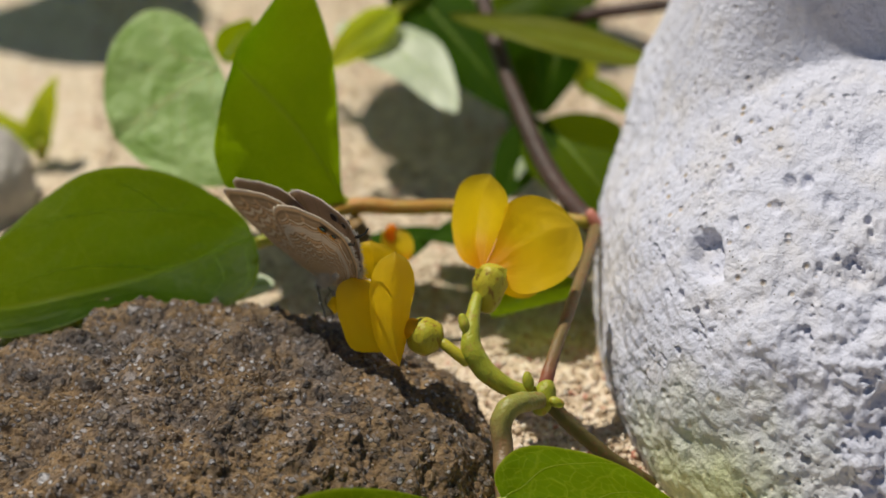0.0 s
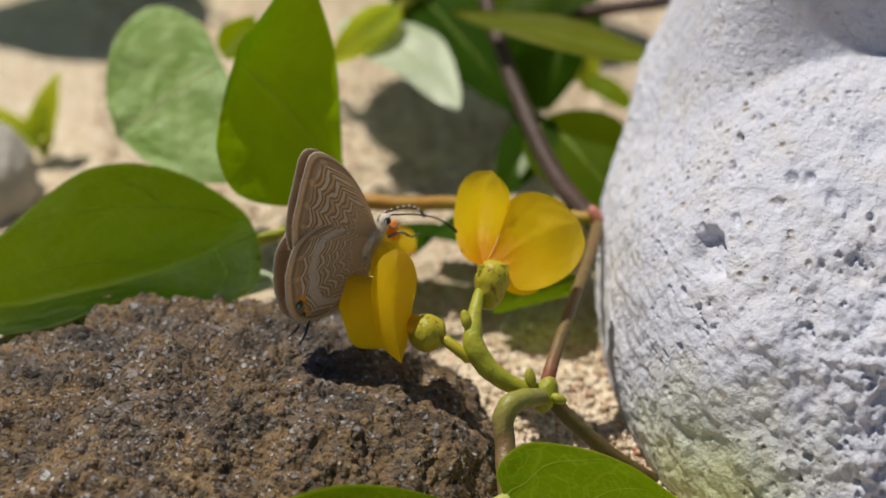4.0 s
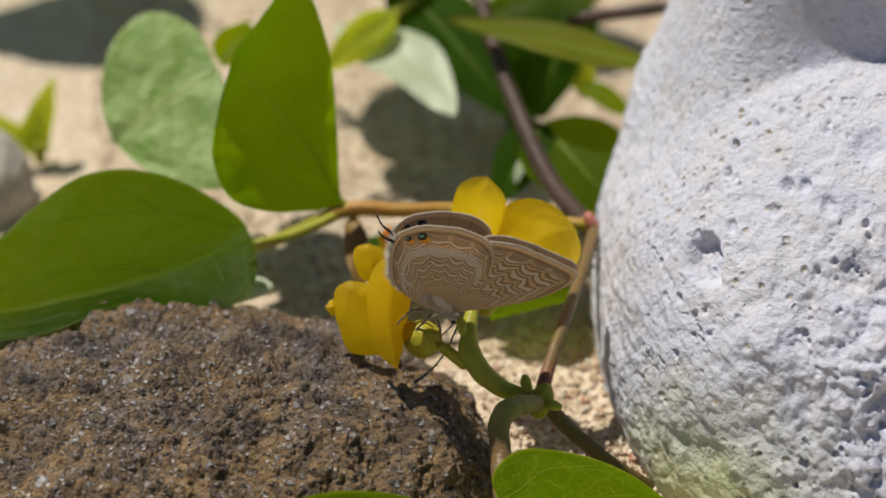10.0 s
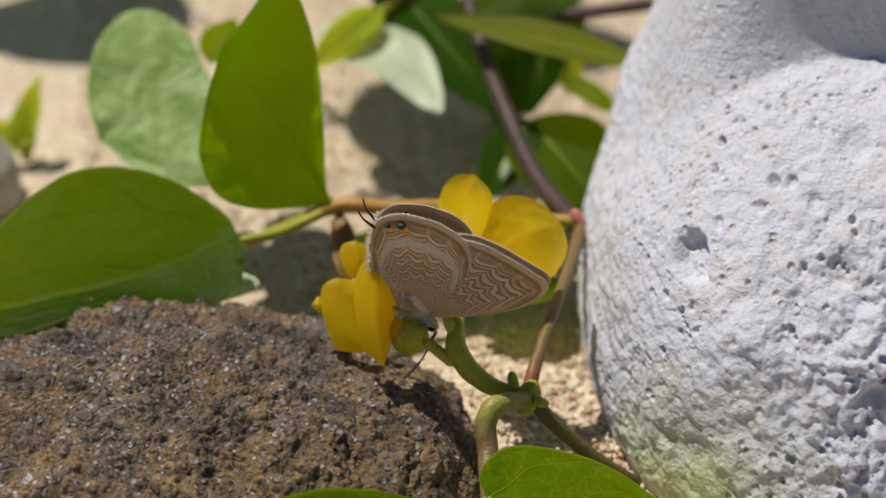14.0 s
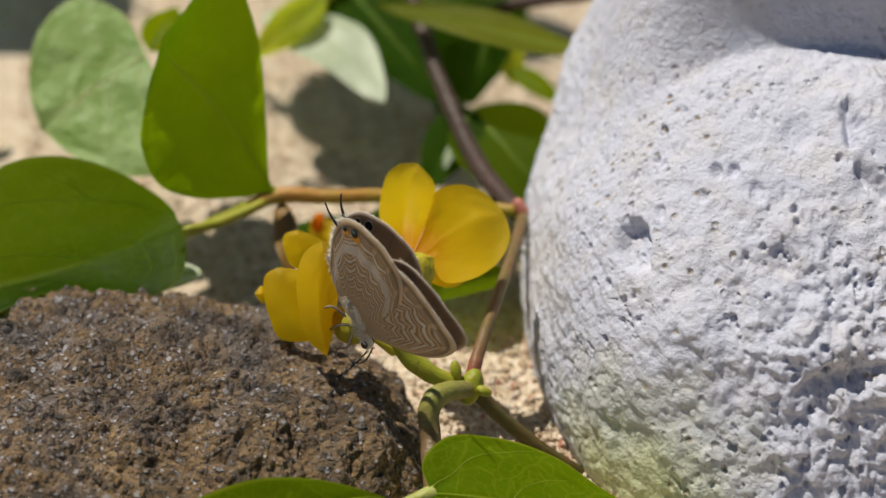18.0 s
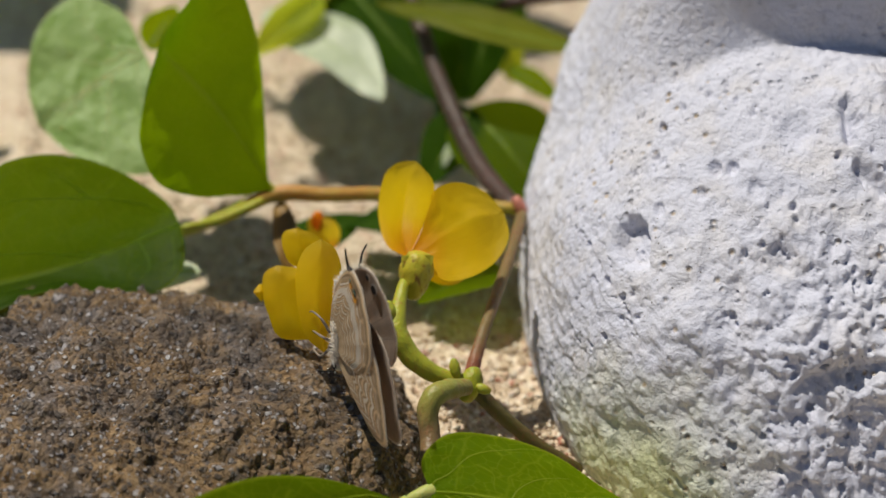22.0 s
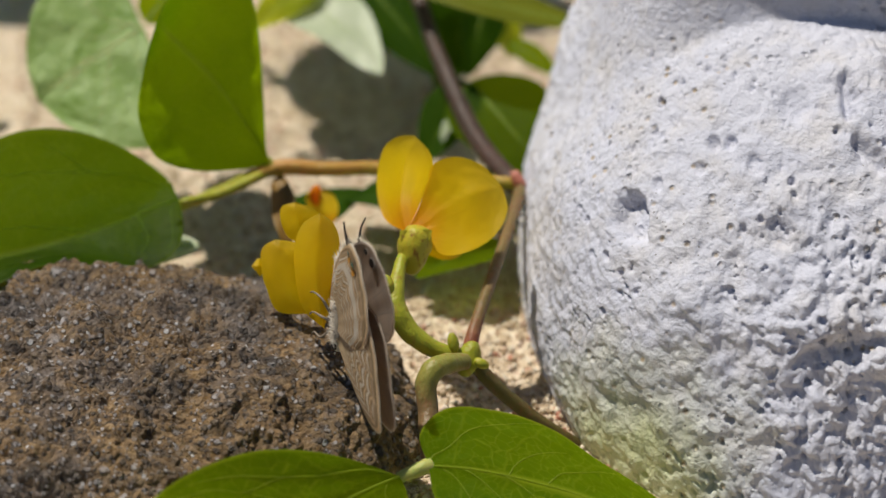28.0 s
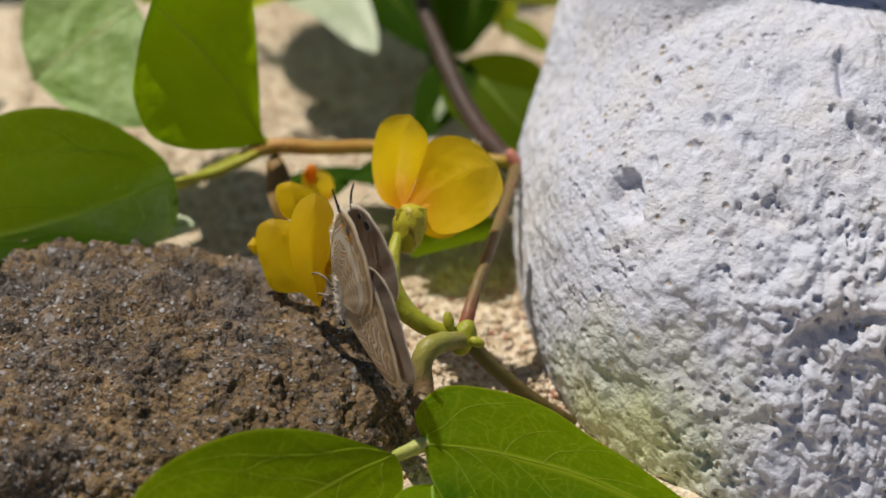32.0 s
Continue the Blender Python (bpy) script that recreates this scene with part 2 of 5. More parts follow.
def brown_rock_material():
    n = Net("brown_conglomerate")
    wob = n.node("TexNoise")
    n.put(wob.inputs["Vector"], n.coords())
    wob.inputs["Scale"].default_value = 500
    bent = n.node("VectorMath")
    bent.operation = "MULTIPLY_ADD"
    n.put(bent.inputs[0], wob.outputs["Color"])
    bent.inputs[1].default_value = (0.0006, 0.0006, 0.0006)
    n.put(bent.inputs[2], n.coords())
    at = bent.outputs[0]
    body = n.ramp(n.noise(800, 5, 0.68), [(0.30, (0.055, 0.042, 0.035)), (0.46, (0.13, 0.103, 0.086)), (0.58, (0.205, 0.168, 0.145)), (0.70, (0.33, 0.285, 0.255))])
    ochre = n.ramp(n.noise(900, 5, 0.68), [(0.30, (0.076, 0.045, 0.018)), (0.48, (0.235, 0.138, 0.052)), (0.66, (0.395, 0.262, 0.125))])
    rust = n.ramp(n.noise(85, 7, 0.72), [(0.37, 0.0), (0.54, 1.0)])
    tone = n.mix(n.math("MULTIPLY", rust, 0.92), body, ochre)
    lumps = 0.0
    for size, share, reach in ((430, 0.72, 0.42), (1000, 0.42, 0.48), (1700, 0.30, 0.5)):
        sp = n.node("SeparateColor")
        n.put(sp.inputs[0], n.cells(size, at, out="Color"))
        dot = n.math("MULTIPLY", n.ramp(sp.outputs[1], [(share, 0.0), (share + 0.05, 1.0)]), n.ramp(n.cells(size, at), [(reach * 0.6, 1.0), (reach, 0.0)]))
        hue = n.ramp(sp.outputs[2], [(0.0, (0.035, 0.028, 0.024)), (0.3, (0.10, 0.08, 0.066)), (0.5, (0.24, 0.165, 0.085)), (0.72, (0.36, 0.32, 0.30)), (0.90, (0.52, 0.49, 0.49)), (1.0, (0.78, 0.77, 0.78))])
        tone = n.mix(n.math("MULTIPLY", dot, 0.8), tone, hue)
        lumps = n.math("ADD", lumps, n.math("MULTIPLY", dot, 430.0 / size))
    mottle = n.ramp(n.noise(150, 5, 0.65), [(0.3, 0.26), (0.55, 1.0)])
    tone = n.mix(1.0, tone, mottle, "MULTIPLY")
    rough = n.ramp(sp.outputs[0], [(0.0, 0.18), (0.2, 0.38), (0.5, 0.6), (1.0, 0.8)])
    b = n.bump(lumps, 1.0, 0.0008)
    b = n.bump(n.noise(1300, 5, 0.65), 0.9, 0.0009, b)
    return n.done(n.shine(tone, rough, b, Specular_IOR_Level=0.55))


def grey_rock_material():
    n = Net("pale_grey_stone")
    tone = n.ramp(n.noise(300, 5), [(0.3, (0.32, 0.29, 0.26)), (0.7, (0.52, 0.48, 0.43))])
    return n.done(n.shine(tone, 0.9, n.bump(n.noise(600, 5), 0.6, 0.0008)))


def leaf_material(name, dark, light, vein, glow, amount=0.4, gloss=0.38, net=26.0, veins=7.0, strength=0.8, speckle=0.0, spec=0.22):
    """Blade tissue with arching side veins and a fine net between them."""
    n = Net(name)
    uv = n.coords("UV")
    s = n.node("SeparateXYZ")
    n.put(s.inputs[0], uv)
    u = s.outputs[0]
    v = n.math("ABSOLUTE", n.math("SUBTRACT", n.math("MULTIPLY", s.outputs[1], 2.0), 1.0))
    wob = n.math("MULTIPLY", n.math("SUBTRACT", n.noise(5.0, 2, vector=uv), 0.5), 0.09)
    arch = n.math("SUBTRACT", u, n.math("MULTIPLY", n.math("POWER", v, 1.35), 0.26))
    ph = n.math("FRACT", n.math("MULTIPLY", n.math("ADD", arch, wob), veins))
    dist = n.math("ABSOLUTE", n.math("SUBTRACT", ph, 0.5))
    side = n.ramp(dist, [(0.0, 1.0), (0.016, 0.85), (0.04, 0.0)])
    mid = n.ramp(v, [(0.0, 1.0), (0.03, 0.9), (0.07, 0.0)])
    edge = n.ramp(v, [(0.955, 0.0), (0.985, 1.0)])
    mp = n.node("Mapping")
    n.put(mp.inputs[0], uv)
    mp.inputs["Scale"].default_value = (1.0, 0.62, 1.0)
    dn = n.cells(net, vector=mp.outputs[0], feature="DISTANCE_TO_EDGE")
    mesh = n.ramp(dn, [(0.0, 1.0), (0.02, 0.7), (0.045, 0.0)])
    side = n.math("MULTIPLY", side, 0.35)
    line = n.math("MAXIMUM", n.math("MAXIMUM", side, mid), n.math("MULTIPLY", mesh, 0.6), clamp=True)
    line = n.math("MAXIMUM", line, n.math("MULTIPLY", edge, 0.9))
    patch = n.noise(140, 4)
    tone = n.mix(n.ramp(patch, [(0.35, 0.0), (0.65, 1.0)]), dark, light)
    fleck = n.ramp(n.noise(1500, 2), [(0.68, 0.0), (0.76, 1.0)])
    tone = n.mix(n.math("MULTIPLY", fleck, 0.08 + speckle), tone, vein)
    tone = n.mix(n.math("MULTIPLY", line, strength), tone, vein)
    h = n.math("SUBTRACT", 1.0, line)
    b = n.bump(h, 0.2, 0.00025)
    b = n.bump(n.noise(700, 4), 0.25 + speckle, 0.0004, b)
    b = n.bump(n.noise(130, 3), 0.35 + speckle, 0.0012, b)
    sh = n.shine(tone, n.math("ADD", gloss, n.math("MULTIPLY", n.noise(400, 3), 0.15)), b, Specular_IOR_Level=spec)
    gl = n.mix(n.math("MULTIPLY", line, strength * 0.8), glow, n.mix(0.5, glow, (0.80, 0.85, 0.12)))
    gl = n.mix(n.math("MULTIPLY", patch, 0.4), gl, dark)
    return n.done(n.through_light(sh, gl, amount, b))


def petal_material(name, heart):
    n = Net(name)
    uv = n.coords("UV")
    s = n.node("SeparateXYZ")
    n.put(s.inputs[0], uv)
    u = s.outputs[0]
    st = n.node("Mapping")
    n.put(st.inputs[0], uv)
    st.inputs["Scale"].default_value = (2.0, 60.0, 1.0)
    streak = n.noise(1.0, 3, vector=st.outputs[0])
    tone = n.ramp(u, [(0.0, (0.86, heart - 0.12, 0.005)), (0.2, (0.88, heart, 0.005)), (0.36, (0.92, 0.63, 0.005)), (0.5, (0.90, 0.63, 0.006)), (0.66, (0.80, 0.56, 0.012)),
                      (0.97, (0.60, 0.44, 0.03)), (1.0, (0.26, 0.17, 0.05))])
    tone = n.mix(n.ramp(streak, [(0.5, 0.0), (0.75, 0.18)]), tone, (0.85, 0.50, 0.01))
    tone = n.mix(n.ramp(n.noise(300, 3), [(0.4, 0.0), (0.7, 0.25)]), tone, (0.66, 0.48, 0.02))
    b = n.bump(streak, 0.25, 0.0003)
    b = n.bump(n.noise(160, 3), 0.35, 0.0006, b)
    sh = n.shine(tone, 0.42, b, Specular_IOR_Level=0.35)
    gl = n.ramp(u, [(0.0, (0.95, heart - 0.05, 0.005)), (0.35, (1.0, 0.71, 0.003)), (0.55, (1.0, 0.72, 0.004)), (0.75, (0.86, 0.60, 0.015)), (1.0, (0.72, 0.52, 0.03))])
    return n.done(n.through_light(sh, gl, 0.62, b))


def stem_material(name, a, b, freckle=(0.25, 0.1, 0.06), amount=0.5, gloss=0.4, flush=None):
    n = Net(name)
    mp = n.node("Mapping")
    n.put(mp.inputs[0], n.coords())
    mp.inputs["Scale"].default_value = (1.0, 1.0, 0.4)
    tone = n.mix(n.ramp(n.noise(120, 4), [(0.35, 0.0), (0.65, 1.0)]), a, b)
    if flush:
        z = n.node("SeparateXYZ")
        n.put(z.inputs[0], n.coords())
        low, high, red = flush
        fade = n.math("DIVIDE", n.math("SUBTRACT", z.outputs[2], low), high - low, clamp=True)
        tone = n.mix(n.math("SUBTRACT", 1.0, fade), tone, red)
    fr = n.ramp(n.noise(1500, 3, vector=mp.outputs[0]), [(0.58, 0.0), (0.7, 1.0)])
    tone = n.mix(n.math("MULTIPLY", fr, amount), tone, freckle)
    bp = n.bump(n.noise(900, 4, vector=mp.outputs[0]), 0.6, 0.0004)
    bp = n.bump(n.noise(2600, 3), 0.5, 0.00015, bp)
    return n.done(n.shine(tone, n.math("ADD", gloss, n.math("MULTIPLY", fr, 0.2)), bp, Specular_IOR_Level=0.3, Subsurface_Weight=0.12, Subsurface_Scale=0.0015))


def rib_material(name, colour, glow):
    """Juicy leaf rib that lets light through."""
    n = Net(name)
    tone = n.mix(n.noise(300, 3), colour, tuple(c * 1.3 for c in colour))
    sh = n.shine(tone, 0.45, n.bump(n.noise(900, 3), 0.3, 0.0002), Specular_IOR_Level=0.2)
    return n.done(n.through_light(sh, glow, 0.5))


def wing_under_material(hind):
    """Pale brown underside crossed by broken white wavy lines, with a white fringe."""
    n = Net("hindwing_underside" if hind else "forewing_underside")
    uv = n.coords("UV")
    s = n.node("SeparateXYZ")
    n.put(s.inputs[0], uv)
    u, v = s.outputs[0], s.outputs[1]
    cellsn = 8.0
    cu = n.math("MULTIPLY", u, cellsn)
    fr = n.math("FRACT", cu)
    cell = n.math("FLOOR", cu)
    step = n.node("TexWhiteNoise")
    step.noise_dimensions = "1D"
    n.put(step.inputs["W"], cell)
    jump = n.math("MULTIPLY", n.math("SUBTRACT", step.outputs["Value"], 0.5), 0.6)
    hump = n.math("MULTIPLY", n.math("SINE", n.math("MULTIPLY", fr, math.pi)), 0.45)
    curl = n.math("MULTIPLY", n.math("SUBTRACT", n.noise(5.0, 2, vector=uv), 0.5), 1.6)
    ph = n.math("ADD", n.math("MULTIPLY", v, 12.0 if hind else 9.0), n.math("ADD", n.math("ADD", jump, hump), curl))
    saw = n.math("ABSOLUTE", n.math("SUBTRACT", n.math("FRACT", ph), 0.5))
    line = n.ramp(saw, [(0.0, 1.0), (0.12, 0.9), (0.19, 0.0)])
    dark = n.ramp(saw, [(0.14, 0.0), (0.2, 1.0), (0.34, 0.8), (0.42, 0.0)])
    zone = n.ramp(v, [(0.26, 0.0), (0.42, 0.8), (0.84, 1.0), (0.88, 0.15)])
    if not hind:
        zone = n.math("MULTIPLY", zone, n.ramp(n.math("SUBTRACT", u, n.math("MULTIPLY", v, 0.12)), [(0.02, 0.0), (0.14, 1.0)]))
    line = n.math("MULTIPLY", line, zone)
    dark = n.math("MULTIPLY", dark, zone)
    if hind:
        band = n.ramp(n.math("ADD", v, n.math("MULTIPLY", n.math("SUBTRACT", n.noise(14, 2, vector=uv), 0.5), 0.06)),
                      [(0.68, 0.0), (0.71, 0.9), (0.765, 0.9), (0.79, 0.0)])
        line = n.math("MAXIMUM", line, band)
    base = n.mix(n.noise(7, 3, vector=uv), (0.88, 0.66, 0.38), (0.95, 0.74, 0.47))
    base = n.mix(n.ramp(v, [(0.1, 0.6), (0.5, 0.0)]), base, (0.68, 0.55, 0.38))
    base = n.mix(n.math("MULTIPLY", dark, 0.8 if hind else 0.88), base, (0.34, 0.19, 0.07))
    cells = n.math("MULTIPLY", n.ramp(v, [(0.83, 0.0), (0.86, 1.0), (0.93, 1.0), (0.95, 0.0)]), n.ramp(n.math("ABSOLUTE", n.math("SUBTRACT", fr, 0.5)), [(0.36, 1.0), (0.44, 0.0)]))
    base = n.mix(n.math("MULTIPLY", cells, 0.55), base, (0.34, 0.235, 0.145))
    tone = n.mix(n.math("MULTIPLY", line, 0.95), base, (1.0, 0.95, 0.85))
    vein = n.ramp(n.math("ABSOLUTE", n.math("SUBTRACT", fr, 0.5)), [(0.47, 0.0), (0.495, 1.0)])
    tone = n.mix(n.math("MULTIPLY", vein, 0.3), tone, (0.42, 0.32, 0.22))
    rim = n.ramp(v, [(0.90, 0.0), (0.93, 1.0), (0.945, 0.9), (0.955, 0.0)])
    tone = n.mix(n.math("MULTIPLY", rim, 0.6), tone, (0.17, 0.11, 0.07))
    fringe = n.ramp(v, [(0.975, 0.0), (0.99, 1.0)])
    tone = n.mix(n.math("MULTIPLY", fringe, 0.65), tone, (0.82, 0.76, 0.70))
    sc = n.cells(120, vector=uv)
    b = n.bump(sc, 0.25, 0.0001)
    b = n.bump(vein, 0.4, 0.00015, b)
    sh = n.shine(tone, 0.75, b, Specular_IOR_Level=0.2)
    return n.done(n.through_light(sh, n.mix(0.25, tone, (1.0, 0.92, 0.72)), 0.58))


def wing_upper_material():
    n = Net("wing_upperside")
    uv = n.coords("UV")
    s = n.node("SeparateXYZ")
    n.put(s.inputs[0], uv)
    u, v = s.outputs[0], s.outputs[1]
    fr = n.math("FRACT", n.math("MULTIPLY", u, 8.0))
    vein = n.ramp(n.math("ABSOLUTE", n.math("SUBTRACT", fr, 0.5)), [(0.44, 0.0), (0.49, 1.0)])
    tone = n.mix(n.noise(10, 3, vector=uv), (0.15, 0.095, 0.06), (0.25, 0.165, 0.10))
    bars = n.ramp(n.math("ABSOLUTE", n.math("SUBTRACT", n.math("FRACT", n.math("MULTIPLY", v, 5.0)), 0.5)), [(0.1, 1.0), (0.25, 0.0)])
    tone = n.mix(n.math("MULTIPLY", bars, 0.35), tone, (0.08, 0.055, 0.04))
    tone = n.mix(n.math("MULTIPLY", vein, 0.7), tone, (0.03, 0.022, 0.018))
    tone = n.mix(n.ramp(v, [(0.975, 0.0), (0.99, 0.65)]), tone, (0.58, 0.52, 0.46))
    sh = n.shine(tone, 0.6, n.bump(n.cells(120, vector=uv), 0.3, 0.0001), Sheen_Weight=0.2)
    return n.done(n.through_light(sh, (0.62, 0.46, 0.33), 0.25))


def plain_material(name, colour, rough=0.5, vary=0.25, scale=900, **more):
    n = Net(name)
    dim = tuple(c * (1 - vary) for c in colour)
    tone = n.mix(n.noise(scale, 3), dim, colour)
    return n.done(n.shine(tone, rough, n.bump(n.noise(scale * 1.5, 3), 0.3, 0.0002), **more))


SAND, GRAIN = sand_material(), grain_material()
WHITE_ROCK, BROWN_ROCK, GREY_ROCK = white_rock_material(), brown_rock_material(), grey_rock_material()
LEAF_FRONT = leaf_material("fresh_leaf", (0.045, 0.115, 0.0009), (0.068, 0.150, 0.0012), (0.36, 0.44, 0.02), (0.46, 0.68, 0.002), 0.50, 0.42, net=26.0, veins=5.0, strength=0.62, spec=0.06)
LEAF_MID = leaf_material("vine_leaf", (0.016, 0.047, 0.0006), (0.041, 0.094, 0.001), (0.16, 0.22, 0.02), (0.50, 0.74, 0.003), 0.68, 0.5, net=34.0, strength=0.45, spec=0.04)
# vine leaf darkened: the half shade is put into the colour
LEAF_HALF_SHADE = leaf_material("half_shade_leaf", (0.010, 0.034, 0.0005), (0.028, 0.070, 0.001), (0.17, 0.21, 0.02), (0.36, 0.58, 0.003), 0.48, 0.42, net=30.0, strength=0.28, spec=0.10)
LEAF_PALE = leaf_material("speckled_leaf", (0.16, 0.30, 0.05), (0.36, 0.50, 0.19), (0.48, 0.52, 0.26), (0.30, 0.46, 0.06), 0.28, 0.42, strength=0.35, speckle=0.5, spec=0.4)
# the sun's gloss on these leaves is put into the pale colour
LEAF_SUN = leaf_material("sun_gloss_leaf", (0.42, 0.49, 0.32), (0.55, 0.60, 0.45), (0.6, 0.63, 0.48), (0.4, 0.5, 0.1), 0.15, 0.4, strength=0.3, speckle=0.2, spec=0.5)
# vine leaf darkened further: the shade of these leaves is put into the colour
LEAF_SHADED = leaf_material("shaded_leaf", (0.012, 0.040, 0.0008), (0.022, 0.060, 0.001), (0.09, 0.13, 0.015), (0.09, 0.22, 0.002), 0.25, 0.5, strength=0.3, spec=0.04)
LEAF_OLIVE = leaf_material("olive_leaf", (0.10, 0.125, 0.006), (0.14, 0.16, 0.01), (0.26, 0.27, 0.05), (0.32, 0.36, 0.01), 0.4, 0.45, strength=0.35, spec=0.12)
LEAF_YOUNG = leaf_material("young_leaf", (0.34, 0.40, 0.012), (0.48, 0.53, 0.025), (0.50, 0.52, 0.06), (0.70, 0.80, 0.02), 0.55, 0.45, strength=0.4)
PETAL, PETAL_CLEAR = petal_material("yellow_petal", 0.44), petal_material("clear_yellow_petal", 0.68)
PETAL_OLD = plain_material("withered_petal", (0.27, 0.145, 0.018), 0.6, 0.4, 300)
RIB = stem_material("leaf_rib", (0.15, 0.25, 0.015), (0.21, 0.31, 0.025), amount=0.0)
RIB_MID = rib_material("dark_leaf_rib", (0.09, 0.16, 0.008), (0.50, 0.72, 0.01))
RIB_PALE = rib_material("pale_leaf_rib", (0.26, 0.34, 0.02), (0.60, 0.72, 0.02))
RIB_SPECKLED = stem_material("speckled_leaf_rib", (0.34, 0.44, 0.16), (0.42, 0.50, 0.20), amount=0.0)
STEM_GREEN = stem_material("green_stem", (0.31, 0.33, 0.025), (0.39, 0.39, 0.035), (0.34, 0.18, 0.04), 0.5)
STEM_BROWN = stem_material("brown_stem", (0.105, 0.092, 0.024), (0.135, 0.085, 0.034), (0.25, 0.07, 0.05), 0.5)
STEM_DARK = stem_material("dark_stem", (0.055, 0.034, 0.024), (0.085, 0.046, 0.036), (0.03, 0.018, 0.016), 0.5)
STEM_RUNNER = stem_material("two_toned_runner", (0.50, 0.23, 0.06), (0.44, 0.28, 0.05), (0.55, 0.15, 0.07), 0.4, flush=(-0.0009, 0.0001, (0.30, 0.30, 0.03)))
NODE_PINK = plain_material("pink_node", (0.55, 0.20, 0.14), 0.45)
CALYX = stem_material("calyx_green", (0.40, 0.36, 0.025), (0.48, 0.41, 0.03), (0.20, 0.075, 0.015), 0.75)
STEM_OLIVE = stem_material("olive_stem", (0.24, 0.25, 0.05), (0.30, 0.28, 0.06), (0.28, 0.12, 0.06), 0.45, flush=(0.0087, 0.0118, (0.20, 0.13, 0.06)))
STEM_FLUSH = stem_material("flushed_stem", (0.17, 0.13, 0.045), (0.20, 0.12, 0.05), (0.25, 0.09, 0.05), 0.5, flush=(0.0104, 0.0132, (0.36, 0.07, 0.06)))
STEM_LIME = stem_material("lime_stem", (0.38, 0.42, 0.09), (0.46, 0.48, 0.13), (0.40, 0.34, 0.08), 0.3)


# ---- ground ----
def ripple(x, y):
    """Height of the sand."""
    p = Vector((x, y, 0.0))
    return 0.0016 * noise.noise(p * 38) + 0.0007 * noise.noise(p * 140 + Vector((3, 1, 2))) + 0.00035 * noise.noise(p * 420)


def build_ground():
    n, near = 260, 0.0007
    k = np.arange(-n // 2, n // 2 + 1)
    far = math.asinh(400 / (near * 24)) / (n / 2)
    line = np.sinh(k * far) * near * 24
    verts, faces = [], []
    for y in line + 0.03:
        for x in line:
            d = math.hypot(x, y)
            verts.append((x, y, ripple(x, y) * min(1.0, 0.5 / max(d, 0.01)) - 0.0008))
    w = n + 1
    for j in range(n):
        for i in range(n):
            a = j * w + i
            faces.append((a, a + 1, a + w + 1, a + w))
    me = bpy.data.meshes.new("ground")
    me.from_pydata(verts, [], faces)
    ob = link("ground", me, SAND, None)
    tagged(ob, "coarse pale coral sand lit by hard sun", "sand", kind="structure")


def build_grains():
    rng = random.Random(5)
    verts, faces = [], []
    shape = [(1, 0, 0), (-1, 0, 0), (0, 1, 0), (0, -1, 0), (0, 0, 1), (0, 0, -1)]
    tris = [(0, 2, 4), (2, 1, 4), (1, 3, 4), (3, 0, 4), (2, 0, 5), (1, 2, 5), (3, 1, 5), (0, 3, 5)]
    for _ in range(21000):
        y = -0.02 + 0.15 * rng.random() ** 1.35
        half = 0.045 + 0.12 * max(0.0, y)
        x = 0.006 + rng.uniform(-half, half)
        r = 0.00022 + 0.00034 * rng.random() ** 3
        z = ripple(x, y) - 0.0008 + r * 0.4
        turn = Euler((rng.uniform(0, 6), rng.uniform(0, 6), rng.uniform(0, 6))).to_matrix()
        sx, sy, sz = rng.uniform(0.7, 1.4), rng.uniform(0.7, 1.3), rng.uniform(0.6, 1.1)
        k = len(verts)
        for a, b, c in shape:
            q = turn @ Vector((a * sx * r, b * sy * r, c * sz * r))
            verts.append((x + q.x, y + q.y, z + q.z))
        faces += [(k + a, k + b, k + c) for a, b, c in tris]
    me = bpy.data.meshes.new("sand_grains")
    me.from_pydata(verts, [], faces)
    tagged(link("sand_grains", me, GRAIN, None), "loose coarse shell and coral grains on sand", "sand grains", kind="stuff")


# ---- rocks ----
def sphere_grid(n):
    """Directions and quads of a cube blown up to a sphere."""
    dirs, quads, seen = [], [], {}
    lin = [math.tan((2 * i / n - 1) * math.pi / 4) for i in range(n + 1)]
    for axis in range(3):
        for sign in (-1, 1):
            ids = []
            for a in lin:
                for b in lin:
                    p = [0, 0, 0]
                    p[axis], p[(axis + 1) % 3], p[(axis + 2) % 3] = sign, a, b
                    key = (round(p[0], 6), round(p[1], 6), round(p[2], 6))
                    if key not in seen:
                        seen[key] = len(dirs)
                        dirs.append(Vector(p).normalized())
                    ids.append(seen[key])
            w = n + 1
            for i in range(n):
                for j in range(n):
                    q = (ids[i * w + j], ids[(i + 1) * w + j], ids[(i + 1) * w + j + 1], ids[i * w + j + 1])
                    quads.append(q if sign > 0 else q[::-1])
    return dirs, quads


